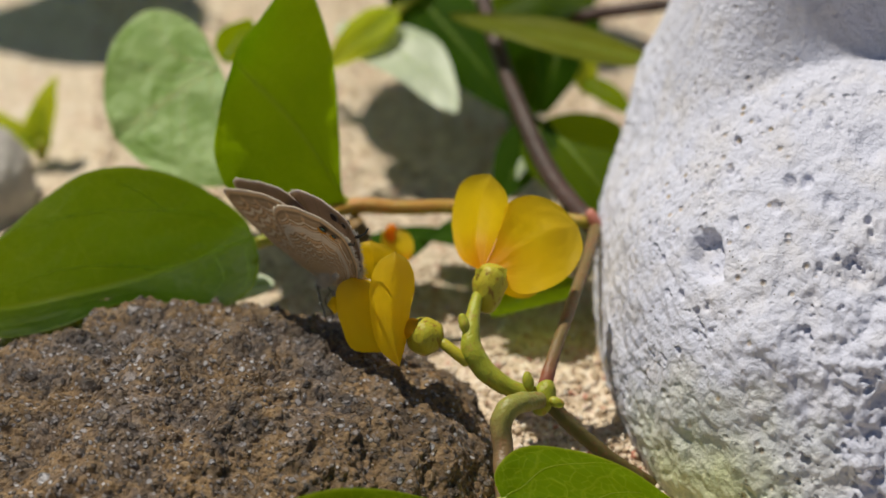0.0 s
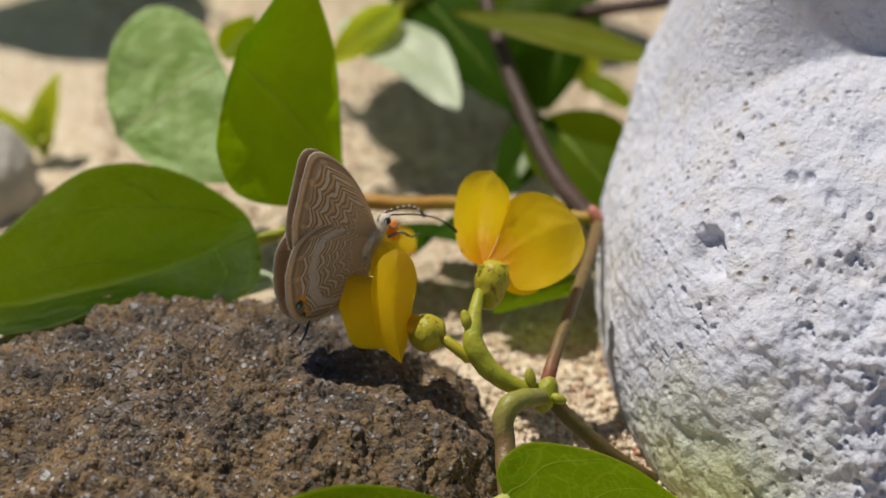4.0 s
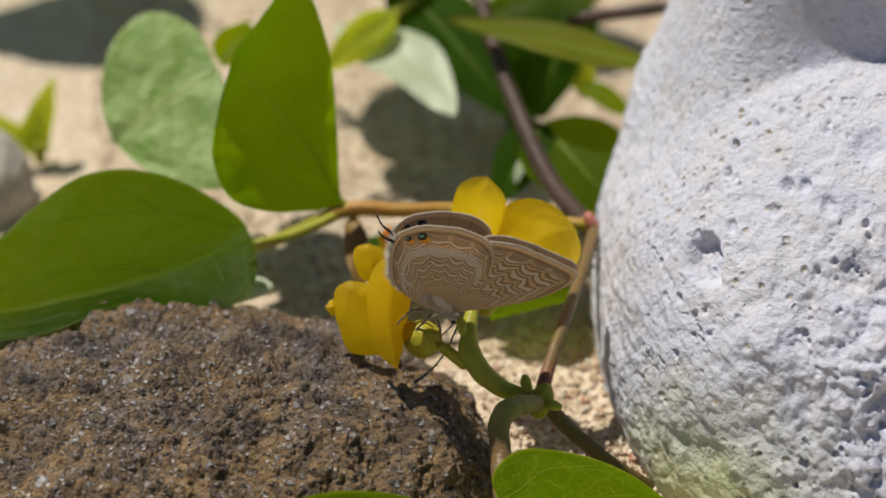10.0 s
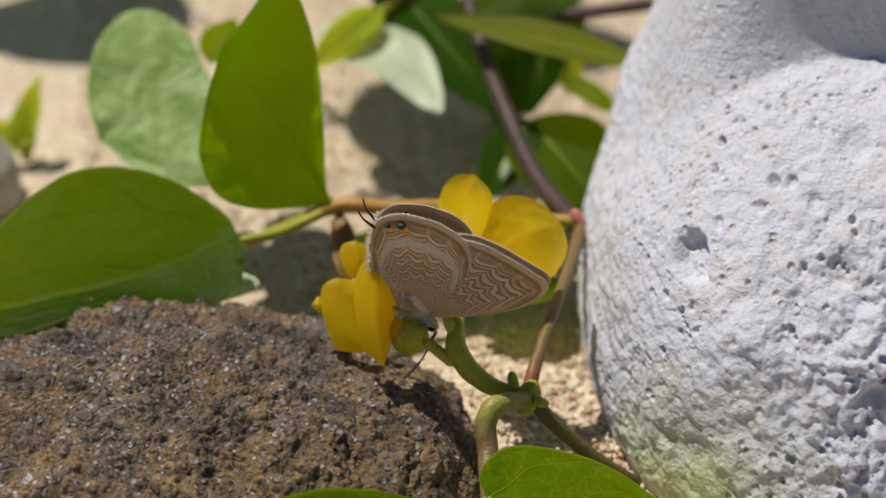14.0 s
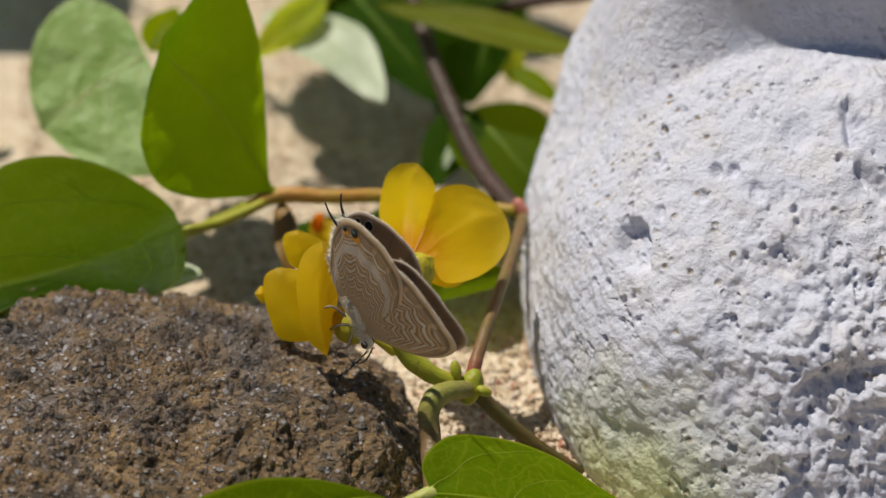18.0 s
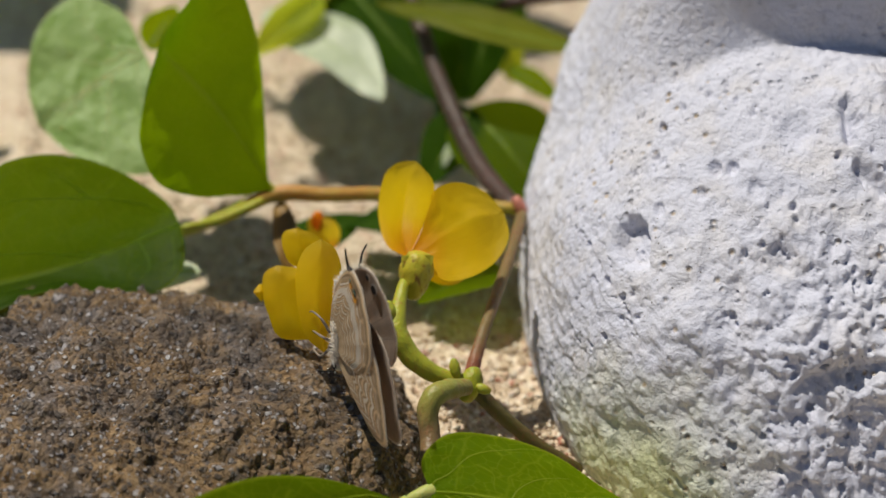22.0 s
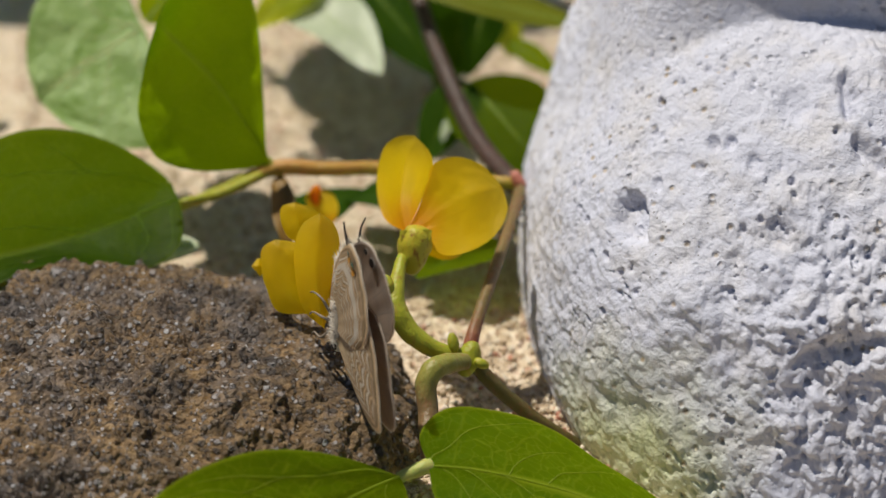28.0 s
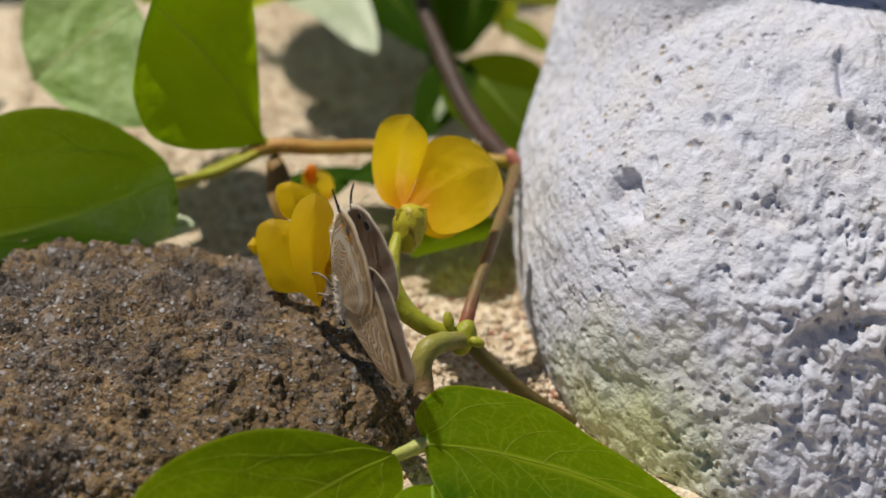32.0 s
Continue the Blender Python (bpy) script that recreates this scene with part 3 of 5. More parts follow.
def build_rock(name, centre, radii, n, skin, mat, power=2.3, lean=0.0, rise=None, foot=None, view_warp=None):
    """A boulder: a rounded block with a skin function that gives the height over it."""
    dirs, quads = sphere_grid(n)
    verts = []
    for d in dirs:
        r = (abs(d.x / radii[0]) ** power + abs(d.y / radii[1]) ** power + abs(d.z / radii[2]) ** power) ** (-1 / power)
        p = d * r
        nrm = Vector((d.x / radii[0], d.y / radii[1], d.z / radii[2])).normalized()
        p = p + nrm * skin(p, d)
        y = p.y + lean * p.z - (foot(p.x, p.z) if foot else 0.0)
        p = Vector((p.x, y, p.z + (rise(p.x, y, p.z) if rise else 0.0)))
        verts.append(view_warp(p) if view_warp else p)
    me = bpy.data.meshes.new(name)
    me.from_pydata(verts, [], quads)
    ob = link(name, me, mat, None)
    ob.matrix_world = Matrix.Translation(centre)
    return ob


def build_white_rock():
    from mathutils import kdtree
    rng = random.Random(11)
    centre, radii = Vector((0.05140, 0.01350, 0.01308)), (3.3 * CM, 3.6 * CM, 3.2 * CM)
    pits = []
    for _ in range(8000):
        d = Vector((rng.gauss(0, 1), rng.gauss(0, 1), rng.gauss(0, 1))).normalized()
        pits.append((d, 0.00018 + 0.00042 * rng.random() ** 4))
    tree = kdtree.KDTree(len(pits))
    for k, (d, r) in enumerate(pits):
        tree.insert(d, k)
    tree.balance()

    def aim(p):
        v = Vector(p) - centre
        v.y -= 0.45 * v.z
        return v.normalized()

    # hollows: place, width, depth, softness of the rim
    dips = [(aim(p), w, deep, soft) for p, w, deep, soft in (
        ((0.02933, -0.00521, 0.02573), 0.0024, 0.0026, 0.35), ((0.03766, -0.00362, 0.03390), 0.0007, 0.0009, 0.5), ((0.03947, -0.00385, 0.03402), 0.0007, 0.0009, 0.5),
        ((0.04414, -0.01154, 0.02775), 0.0013, 0.0013, 0.6), ((0.04162, -0.00686, 0.03311), 0.0009, 0.0008, 0.6), ((0.04633, -0.00133, 0.03703), 0.0017, 0.0011, 0.9),
        ((0.03573, -0.00558, 0.03206), 0.0006, 0.0007, 0.5), ((0.03130, -0.00513, 0.02986), 0.0006, 0.0007, 0.5), ((0.02895, -0.01562, 0.00841), 0.0030, 0.0009, 1.4),
        ((0.03909, -0.01266, 0.02421), 0.0034, 0.0013, 1.6), ((0.03460, -0.01427, 0.02024), 0.0026, -0.0012, 1.6), ((0.04472, -0.01754, 0.02154), 0.0040, -0.0012, 1.8),
        ((0.05441, -0.00260, 0.03735), 0.0042, -0.0026, 1.5), ((0.05217, 0.00251, 0.04021), 0.0030, -0.0014, 1.6))]
    # clefts: both ends, width, depth
    clefts = [(aim(a), aim(b), w, deep) for a, b, w, deep in (
        ((0.05162, 0.00018, 0.03900), (0.05175, -0.00348, 0.03678), 0.0007, 0.0022), ((0.05225, -0.00598, 0.03503), (0.05480, -0.00812, 0.03343), 0.0009, 0.0020),
        ((0.04707, -0.02037, 0.01729), (0.05427, -0.01960, 0.01890), 0.0012, 0.0015))]

    def skin(p, d):
        if d.y > 0.75:
            return 0.0013 * noise.noise(p * 38 + Vector((4.2, 1.0, 7.7)))
        low = min(1.0, max(0.0, (0.66 - d.z) / 0.34)) * min(1.0, max(0.14, 1.1 + d.x * 1.6))
        knob = low * min(1.0, max(0.45, 0.7 + d.z * 1.2))
        rough = 0.35 + 0.7 * low
        h = 0.0013 * noise.noise(p * 38 + Vector((4.2, 1.0, 7.7))) + 0.0006 * noise.noise(p * 85)
        warp = p + Vector((noise.noise(p * 260), noise.noise(p * 260 + Vector((5, 5, 5))), noise.noise(p * 260 + Vector((9, 1, 4))))) * 0.0012
        h += 0.0016 * knob * noise.noise(p * 95 + Vector((3, 3, 8)))
        h += 0.0024 * knob * (abs(noise.noise(warp * 150 + Vector((2, 5, 1)))) - 0.25) + 0.0015 * knob * (abs(noise.noise(warp * 360)) - 0.25)
        h += 0.0007 * low * (abs(noise.noise(p * 800 + Vector((6, 6, 1)))) - 0.25)
        h += 0.0005 * rough * noise.noise(p * 380) + 0.00032 * (0.15 + rough) * noise.noise(p * 760 + Vector((1, 2, 3)))
        h += 0.00015 * (0.35 + rough) * noise.noise(p * 1350)
        _, k, dist = tree.find(d)
        r = pits[k][1]
        m = dist * 0.036 / r * (1 + 0.5 * noise.noise(p * 1500))
        if m < 1.0:
            patch = min(1.0, max(0.0, 0.30 + 0.35 * low + 1.5 * noise.noise(p * 110 + Vector((8, 0, 2)))))
            h -= r * 2.1 * (1 - m * m) * min(1.0, patch * (0.6 + rough))
        for c, w, deep, soft in dips:
            m = (d - c).length * 0.036 / w
            if m < 2.4:
                m *= 1 + 0.22 * noise.noise(p * 420 + Vector((7, 7, 7))) + 0.12 * noise.noise(p * 900)
                h -= deep / (1 + math.exp((m - 0.95) * 9 / soft / 2))
        for a, b, w, deep in clefts:
            t = min(1.0, max(0.0, (d - a).dot(b - a) / (b - a).length_squared))
            m = (d - a.lerp(b, t)).length * 0.036 / (w * (1 + 0.9 * noise.noise(p * 330)))
            if m < 2.2:
                h -= deep * math.exp(-m * m)
        return h

    def foot(x, z):
        """The lower face runs out towards the front."""
        return 0.17 * max(0.0, 0.004 - z) * min(1.0, max(0.0, (x + 0.021) / 0.013))

    def rise(x, y, z):
        """A steep upper step behind a shallow valley, shaped to lay the top in shade."""
        if z < 0.012:
            return 0.0
        side = min(1.0, max(0.0, (x + 0.027) / 0.018))
        run = 0.0145 - 0.0065 * side
        v = min(1.0, max(0.0, (y + 0.0046 + 0.004 * (1 - side)) / run))
        return 0.035 * side * side * (3 - 2 * side) * v * v * (3 - 2 * v)

    # the camera's up, axis and eye: the boulder is shaped to fit its view
    view_up, view_axis = Vector((0, 0.5, 0.866)), Vector((0, 0.866, -0.5))
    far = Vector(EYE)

    def view_warp(p):
        """Bent along camera rays to fit the view: top leans away, face drops steeply."""
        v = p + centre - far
        s = v.dot(view_up) / v.dot(view_axis) + 0.033
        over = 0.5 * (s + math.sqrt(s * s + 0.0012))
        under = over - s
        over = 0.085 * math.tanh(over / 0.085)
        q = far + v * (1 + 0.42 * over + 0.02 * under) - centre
        # left edge shaved to match the outline seen from the camera
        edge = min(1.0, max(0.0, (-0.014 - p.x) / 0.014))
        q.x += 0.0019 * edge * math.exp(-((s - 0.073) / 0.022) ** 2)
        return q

    ob = build_rock("white_rock", centre, radii, 360, skin, WHITE_ROCK, 2.3, 0.45, rise, foot, view_warp)
    tagged(ob, "bleached white coral rock full of small pits", "rock")


def build_brown_rock():
    centre = Vector((-0.02912, -0.00903, 0.00006))

    def aim(p):
        v = Vector(p) - centre
        v.y -= 0.35 * v.z
        return v.normalized()

    dips = [(aim(p), w, deep) for p, w, deep in (
        ((-0.02843, -0.01498, 0.01375), 0.0042, 0.0014), ((-0.04630, -0.01863, 0.01143), 0.0050, 0.0030), ((-0.01376, -0.01315, 0.01292), 0.0022, 0.0010), 
        ((-0.01951, -0.02210, 0.00942), 0.0040, 0.0016), ((-0.04078, -0.01192, 0.01505), 0.0030, 0.0012), ((-0.03215, -0.02180, 0.00994), 0.0030, 0.0015), ((-0.03791, -0.02435, 0.00952), 0.0075, -0.0022))]

    def skin(p, d):
        h = 0.0012 * noise.noise(p * 60 + Vector((1.5, 8.2, 0.3))) + 0.0012 * noise.noise(p * 150) + 0.0009 * noise.noise(p * 280)
        h += 0.0006 * noise.noise(p * 420) + 0.0003 * noise.noise(p * 950)
        q = p + Vector((noise.noise(p * 500), noise.noise(p * 500 + Vector((5, 5, 5))), 0)) * 0.0004
        for scale, high in ((300, 0.00050), (620, 0.00042), (1250, 0.00024)):
            f = noise.voronoi(q * scale)[0]
            h += high * (min(1.0, (f[1] - f[0]) * 1.8) - 0.5)
        hole = noise.noise(p * 120 + Vector((9, 2, 5)))
        if hole > 0.42:
            h -= 0.003 * (hole - 0.42)
        for c, w, deep in dips:
            m = (d - c).length * 0.024 / w * (1 + 0.5 * noise.noise(p * 260))
            if m < 1.6:
                h -= deep / (1 + math.exp((m - 0.9) * 4))
        return h

    ob = build_rock("brown_rock", centre, (3.55 * CM, 2.35 * CM, 1.37 * CM), 290, skin, BROWN_ROCK, 2.1, 0.35)
    tagged(ob, "rough brown conglomerate stone with ochre stains and glinting grains", "rock")


def build_grey_rock():
    def skin(p, d):
        return 0.001 * noise.noise(p * 90) + 0.0004 * noise.noise(p * 400)

    ob = build_rock("grey_rock", (-0.06309, 0.05611, 0.00089), (0.9 * CM, 0.9 * CM, 0.8 * CM), 40, skin, GREY_ROCK)
    tagged(ob, "small pale grey beach stone on sand", "rock")


# ---- plants ----
def add_leaf(parent, blade, mat, label="", rib=0.0004, nu=40, nv=18):
    """A leaf part with its midrib under it."""
    o = parent.matrix_world.translation
    leaf = part("leaf", blade.mesh(nu, nv, o), mat, parent, label)
    part("midrib", blade.rib(rib, origin=o, lift=-rib * 0.35), RIB, leaf)
    return leaf


def add_sheet_leaf(parent, sheet, mat, label, veins=(), r=0.00022, rib_mat=None):
    """A leaf with its midrib and its larger side veins under it."""
    o = parent.matrix_world.translation
    leaf = part("leaf", sheet.mesh(72, 36, o), mat, parent, label)
    part("midrib", sheet.vein([(0, 0), (0.3, 0), (0.6, 0), (0.97, 0)], r, o), rib_mat or RIB, leaf)
    for path in veins:
        part("vein", sheet.vein(path, r * 0.62, o), rib_mat or RIB, leaf)
    return leaf


def add_stem(parent, pts, mat, label="", name="stem", n=36, sides=12, lumps=0.12):
    return part(name, tube(pts, n, sides, lumps, parent.matrix_world.translation), mat, parent, label)


def bulb(centre, axis, length, radius, lumps=0.1, origin=(0, 0, 0), waist=0.0):
    """A rounded bud or calyx along an axis."""
    a, c = Vector(axis).normalized(), Vector(centre)
    pts = []
    for k in range(9):
        u = k / 8
        r = radius * math.sin(math.pi * (0.08 + 0.84 * u)) ** 0.6 * (1 - waist * u)
        pts.append((*(c + a * (u - 0.5) * length), r))
    return tube(pts, 24, 16, lumps, origin)


def build_front_vine():
    vine = empty("flowering_vine", (0.02061, -0.01033, -0.00020))
    tagged(vine, "beach bean vine with yellow flowers growing between rocks", "vine")
    o = vine.matrix_world.translation
    # main runner, rising from the sand by the rock to the joint and on behind
    add_stem(vine, [(*(0.03325, -0.00893, -0.00977), 0.0009), (*(0.02584, -0.00964, -0.00299), 0.0009), (*(0.01995, -0.00999, 0.00140), 0.0009), (*(0.01483, -0.00922, 0.00573), 0.00085),
                    (*(0.01152, -0.00836, 0.00922), 0.0010)], STEM_BROWN, "brown green runner with fine reddish streaks")
    add_stem(vine, [(*(0.01115, -0.00811, 0.00965), 0.0010), (*(0.01181, -0.00586, 0.01156), 0.00075), (*(0.01379, 0.00108, 0.01357), 0.00068), (*(0.01623, 0.01085, 0.01449), 0.00068),
                    (*(0.01830, 0.02130, 0.01459), 0.0008)], STEM_FLUSH, "olive brown runner, red at its foot", lumps=0.08)
    part("joint", bulb((0.01114, -0.00840, 0.00955), (0.286, 0.559, 0.778), 0.0042, 0.00125, 0.2, o), STEM_GREEN, vine, "swollen joint with a reddish collar")
    part("stipule", bulb((0.00943, -0.00820, 0.01150), (-0.196, 0.490, 0.849), 0.0023, 0.0006, 0.2, o), STEM_GREEN, vine, "small green stipule")
    part("stipule", bulb((0.01253, -0.00974, 0.00982), (0.928, -0.186, -0.322), 0.0018, 0.0006, 0.2, o), STEM_GREEN, vine)
    # flower stalk
    add_stem(vine, [(*(0.01071, -0.00811, 0.00965), 0.0009), (*(0.00819, -0.00828, 0.01036), 0.0010), (*(0.00524, -0.00786, 0.01209), 0.00115), (*(0.00325, -0.00652, 0.01441), 0.00125),
                    (*(0.00313, -0.00493, 0.01615), 0.00095), (*(0.00365, -0.00166, 0.01783), 0.0007), (*(0.00430, 0.00026, 0.01815), 0.0007)], STEM_GREEN, "thick green flower stalk", "flower_stalk")
    part("knob", bulb((0.00237, -0.00505, 0.01696), (-0.287, 0.479, 0.830), 0.0026, 0.0006, 0.25, o), STEM_GREEN, vine)
    add_stem(vine, [(*(0.00287, -0.00723, 0.01317), 0.0006), (*(0.00150, -0.00664, 0.01420), 0.00065), (*(-0.00038, -0.00550, 0.01518), 0.0006)], CALYX, "yellow green flower stalk tinged orange", "pedicel", 14)

    # open flower seen from behind
    f2 = part("calyx", bulb((0.00518, 0.00021, 0.01847), (-0.148, -0.407, -0.901), 0.0056, 0.0023, 0.14, o, 0.35), CALYX, vine, "olive calyx with brown flecks")
    for lobe in (Sheet((0.0044, 0.0026, 0.0193),
          [(0, 0, 0), (-0.7, 2.7, 1.7), (-0.6, 5.5, 3.5), (-0.1, 7.8, 5.4), (0.8, 8.1, 7.0), (0.9, 8.6, 7.8)],
          [(0, 0, 0), (-2.5, 4.3, -0.6), (-3.4, 8.5, 1.6), (-2.7, 10.8, 4.7), (-1.1, 10.2, 6.7), (0.9, 8.6, 7.8)],
          [(0, 0, 0), (1.3, 1.8, 2.2), (2.2, 3.1, 4.4), (2.9, 4.2, 6.2), (2.5, 6.0, 7.3), (0.9, 8.6, 7.8)], 0.12, 6, -0.5),
                 Sheet((0.0045, 0.0027, 0.0194),
          [(0, 0, 0), (2.0, 0.5, 0.9), (4.3, 1.8, 2.1), (6.3, 2.8, 2.7), (8.1, 3.6, 3.2), (9.6, 4.2, 3.2), (10.8, 4.7, 3.1)],
          [(0, 0, 0), (1.3, 1.8, 2.2), (2.2, 3.2, 4.5), (2.9, 4.4, 6.2), (5.5, 6.0, 6.3), (8.6, 6.1, 5.1), (10.8, 4.7, 3.1)],
          [(0, 0, 0), (1.8, -1.3, -0.3), (4.0, -2.6, -1.5), (7.1, -1.9, -1.4), (9.9, 0.3, -0.6), (11.3, 2.5, 1.2), (10.8, 4.7, 3.1)], 0.15, 7, -0.4)):
        part("banner_petal", lobe.mesh(40, 24, o), PETAL, f2, "bright yellow petal lobe, orange at its base")
    for a, b, w in (((0.00481, 0.00530, 0.01787), (0.01218, 0.00673, 0.01733), 0.50), ((0.00496, 0.00646, 0.01688), (0.01127, 0.00705, 0.01489), 0.46)):
        part("keel_petal", Blade(a, b, (0.15, -0.80, 0.58), w * CM, "petal", 14, 0.06).mesh(16, 10, o), PETAL, f2)
    for k in range(4):
        b = Blade((0.00517, 0.00004, 0.01938), Vector((0.00517, 0.00004, 0.01938)) + Vector((-0.6 + 0.45 * k, 0.1, 0.6)) * 0.0026, (0.000, -0.866, 0.500), 0.0020, "ovate", 8, 0.1)
        part("sepal", b.mesh(8, 6, o), CALYX, f2)

    # second flower seen from the side
    f1 = part("calyx", bulb((-0.00200, -0.00482, 0.01535), (0.999, 0.025, 0.043), 0.0042, 0.0021, 0.1, o), CALYX, vine, "plump yellow green calyx")
    for petal in (Sheet((-0.0048, -0.0088, 0.0138),
          [(0, 0, 0), (-0.6, 1.3, 3.2), (-0.9, 3.0, 6.2), (-0.7, 4.4, 8.6), (-0.5, 5.4, 10.3), (-0.5, 6.4, 11.0)],
          [(0, 0, 0), (-2.3, 2.5, 0.9), (-3.2, 4.2, 4.0), (-3.3, 6.0, 6.9), (-2.4, 7.2, 9.1), (-0.5, 6.4, 11.0)],
          [(0, 0, 0), (0.7, 2.8, 1.5), (1.2, 4.6, 4.5), (1.7, 6.1, 7.2), (1.0, 7.3, 9.2), (-0.5, 6.4, 11.0)], 0.12, 1, 0.5),
                  Sheet((-0.0063, -0.0045, 0.0130),
          [(0, 0, 0), (-1.9, 0.5, 1.8), (-2.8, 1.8, 4.1), (-3.4, 2.7, 5.7), (-3.8, 3.3, 6.7), (-4.0, 4.2, 7.2)],
          [(0, 0, 0), (-3.7, 1.0, -0.3), (-5.0, 2.3, 1.9), (-5.6, 3.4, 3.8), (-5.5, 4.5, 5.8), (-4.0, 4.2, 7.2)],
          [(0, 0, 0), (0.7, 1.8, 1.1), (0.4, 3.4, 3.8), (-0.2, 4.5, 5.8), (-1.8, 4.9, 6.4), (-4.0, 4.2, 7.2)], 0.12, 2, 0.5),
                  Sheet((-0.0072, 0.0011, 0.0186),
          [(0, 0, 0), (-0.4, 0.6, 2.1), (-0.7, 1.2, 3.2), (-1.0, 1.7, 3.9), (-0.9, 2.4, 4.2)],
          [(0, 0, 0), (-1.8, 1.1, 0.5), (-2.6, 2.1, 2.2), (-2.4, 2.8, 3.4), (-0.9, 2.4, 4.2)],
          [(0, 0, 0), (1.3, 1.4, 1.1), (2.0, 2.0, 2.1), (1.1, 2.6, 3.2), (-0.9, 2.4, 4.2)], 0.1, 3),
                  Sheet((-0.0116, -0.0008, 0.0169),
          [(0, 0, 0), (-0.5, -0.4, 0.3), (-1.0, -0.4, 0.3), (-1.4, 0.0, 0.1)],
          [(0, 0, 0), (-0.5, 0.6, 0.8), (-1.0, 0.4, 0.5), (-1.4, 0.0, 0.1)],
          [(0, 0, 0), (-0.4, -0.4, -0.9), (-0.9, -0.2, -0.5), (-1.4, 0.0, 0.1)], 0.0, 4)):
        part("petal", petal.mesh(32, 20, o), PETAL_CLEAR, f1, "glossy yellow petal")
    part("claw", bulb((-0.00362, -0.00487, 0.01629), (0.95, 0.1, 0.1), 0.0030, 0.0012, 0.1, o), PETAL_CLEAR, f1, "orange yellow claw of the petals")

    # leaf stalk that arches out of the joint and goes down behind its leaflets
    add_stem(vine, [(*(0.01105, -0.00920, 0.00977), 0.0009), (*(0.00905, -0.01100, 0.01064), 0.00115), (*(0.00741, -0.01251, 0.01104), 0.00125), (*(0.00641, -0.01370, 0.00998), 0.00125),
                    (*(0.00646, -0.01550, 0.00786), 0.00115), (*(0.00654, -0.01869, 0.00633), 0.00105), (*(0.00660, -0.02482, 0.00671), 0.0009)], STEM_OLIVE,
             "arching dull olive leaf stalk, reddish lower down", "leaf_stalk", 44)
    add_stem(vine, [(*(0.00694, -0.02555, 0.00745), 0.0009), (*(0.00501, -0.02632, 0.00712), 0.00078), (*(0.00299, -0.02636, 0.00605), 0.00062)], STEM_LIME, "pale green leaflet stalk", "leaflet_stalk", 14)
    add_sheet_leaf(vine, Sheet((0.0033, -0.0273, 0.0071),
          [(0, 0, 0), (-3.8, -2.4, -0.2), (-7.9, -5.5, -0.6), (-12.5, -9.2, -1.2), (-16.5, -12.3, -1.5), (-20.9, -15.5, -1.6), (-25.3, -18.1, -0.9), (-29.6, -19.9, 0.5)],
          [(0, 0, 0), (-4.4, -0.9, 2.6), (-9.1, -2.2, 4.8), (-14.3, -4.3, 6.4), (-18.9, -6.8, 6.7), (-23.4, -9.9, 6.0), (-26.8, -14.0, 4.4), (-29.6, -19.9, 0.5)],
          [(0, 0, 0), (0.8, -0.8, -1.7), (0.5, -2.8, -3.6), (-1.5, -5.9, -5.6), (-5.6, -9.3, -6.3), (-11.4, -12.6, -5.6), (-18.7, -15.9, -3.7), (-29.6, -19.9, 0.5)], 0.3, 1), LEAF_FRONT,
                   "glossy fresh green leaflet with yellowish net veins",
                   [[(0.00, -1.00), (0.23, -0.60), (0.38, -0.65), (0.50, -0.60), (0.60, -0.75), (0.75, -0.85), (0.83, -0.85)], [(0.38, -0.65), (0.53, -0.80), (0.67, -0.90)], [(0.25, 0.00), (0.32, -0.25), (0.40, -0.40), (0.50, -0.60)], [(0.20, 0.00), (0.32, 0.30), (0.40, 0.40)], [(0.08, 0.30), (0.23, 0.70), (0.35, 0.70)], [(0.33, 0.05), (0.45, -0.25), (0.60, -0.40), (0.73, -0.55)]], 0.00014, RIB_PALE)
    add_sheet_leaf(vine, Sheet((0.0064, -0.0264, 0.0078),
          [(0, 0, 0), (3.8, 0.1, -0.4), (8.0, -0.2, -1.1), (12.8, -0.8, -2.1), (17.6, -1.8, -3.3), (22.4, -3.3, -4.8), (27.4, -5.1, -6.6), (34.8, -7.4, -9.0)],
          [(0, 0, 0), (-0.9, 3.0, 2.1), (2.3, 5.8, 3.5), (8.2, 5.8, 2.9), (13.3, 4.6, 1.4), (18.4, 2.0, -0.9), (24.0, -0.9, -3.4), (34.8, -7.4, -9.0)],
          [(0, 0, 0), (0.5, -2.6, -1.8), (2.5, -5.8, -4.1), (6.6, -8.6, -6.5), (11.9, -10.5, -8.4), (18.4, -11.3, -9.7), (25.0, -10.3, -9.8), (34.8, -7.4, -9.0)], 0.3, 2), LEAF_FRONT,
                   "glossy fresh green leaflet with yellowish net veins",
                   [[(0.02, -0.65), (0.15, -0.50), (0.28, -0.65), (0.40, -0.80), (0.55, -1.00)], [(0.30, 0.00), (0.37, -0.25), (0.45, -0.45), (0.57, -0.65)], [(0.42, 0.00), (0.50, -0.25), (0.60, -0.45), (0.75, -0.90)], [(0.28, 0.00), (0.40, 0.15), (0.52, 0.35), (0.57, 0.45)], [(0.15, 0.05), (0.35, 0.35), (0.48, 0.50)], [(0.07, 0.20), (0.27, 0.55), (0.38, 0.75)], [(0.57, 0.00), (0.68, -0.20), (0.80, -0.40)]], 0.00014, RIB_PALE)
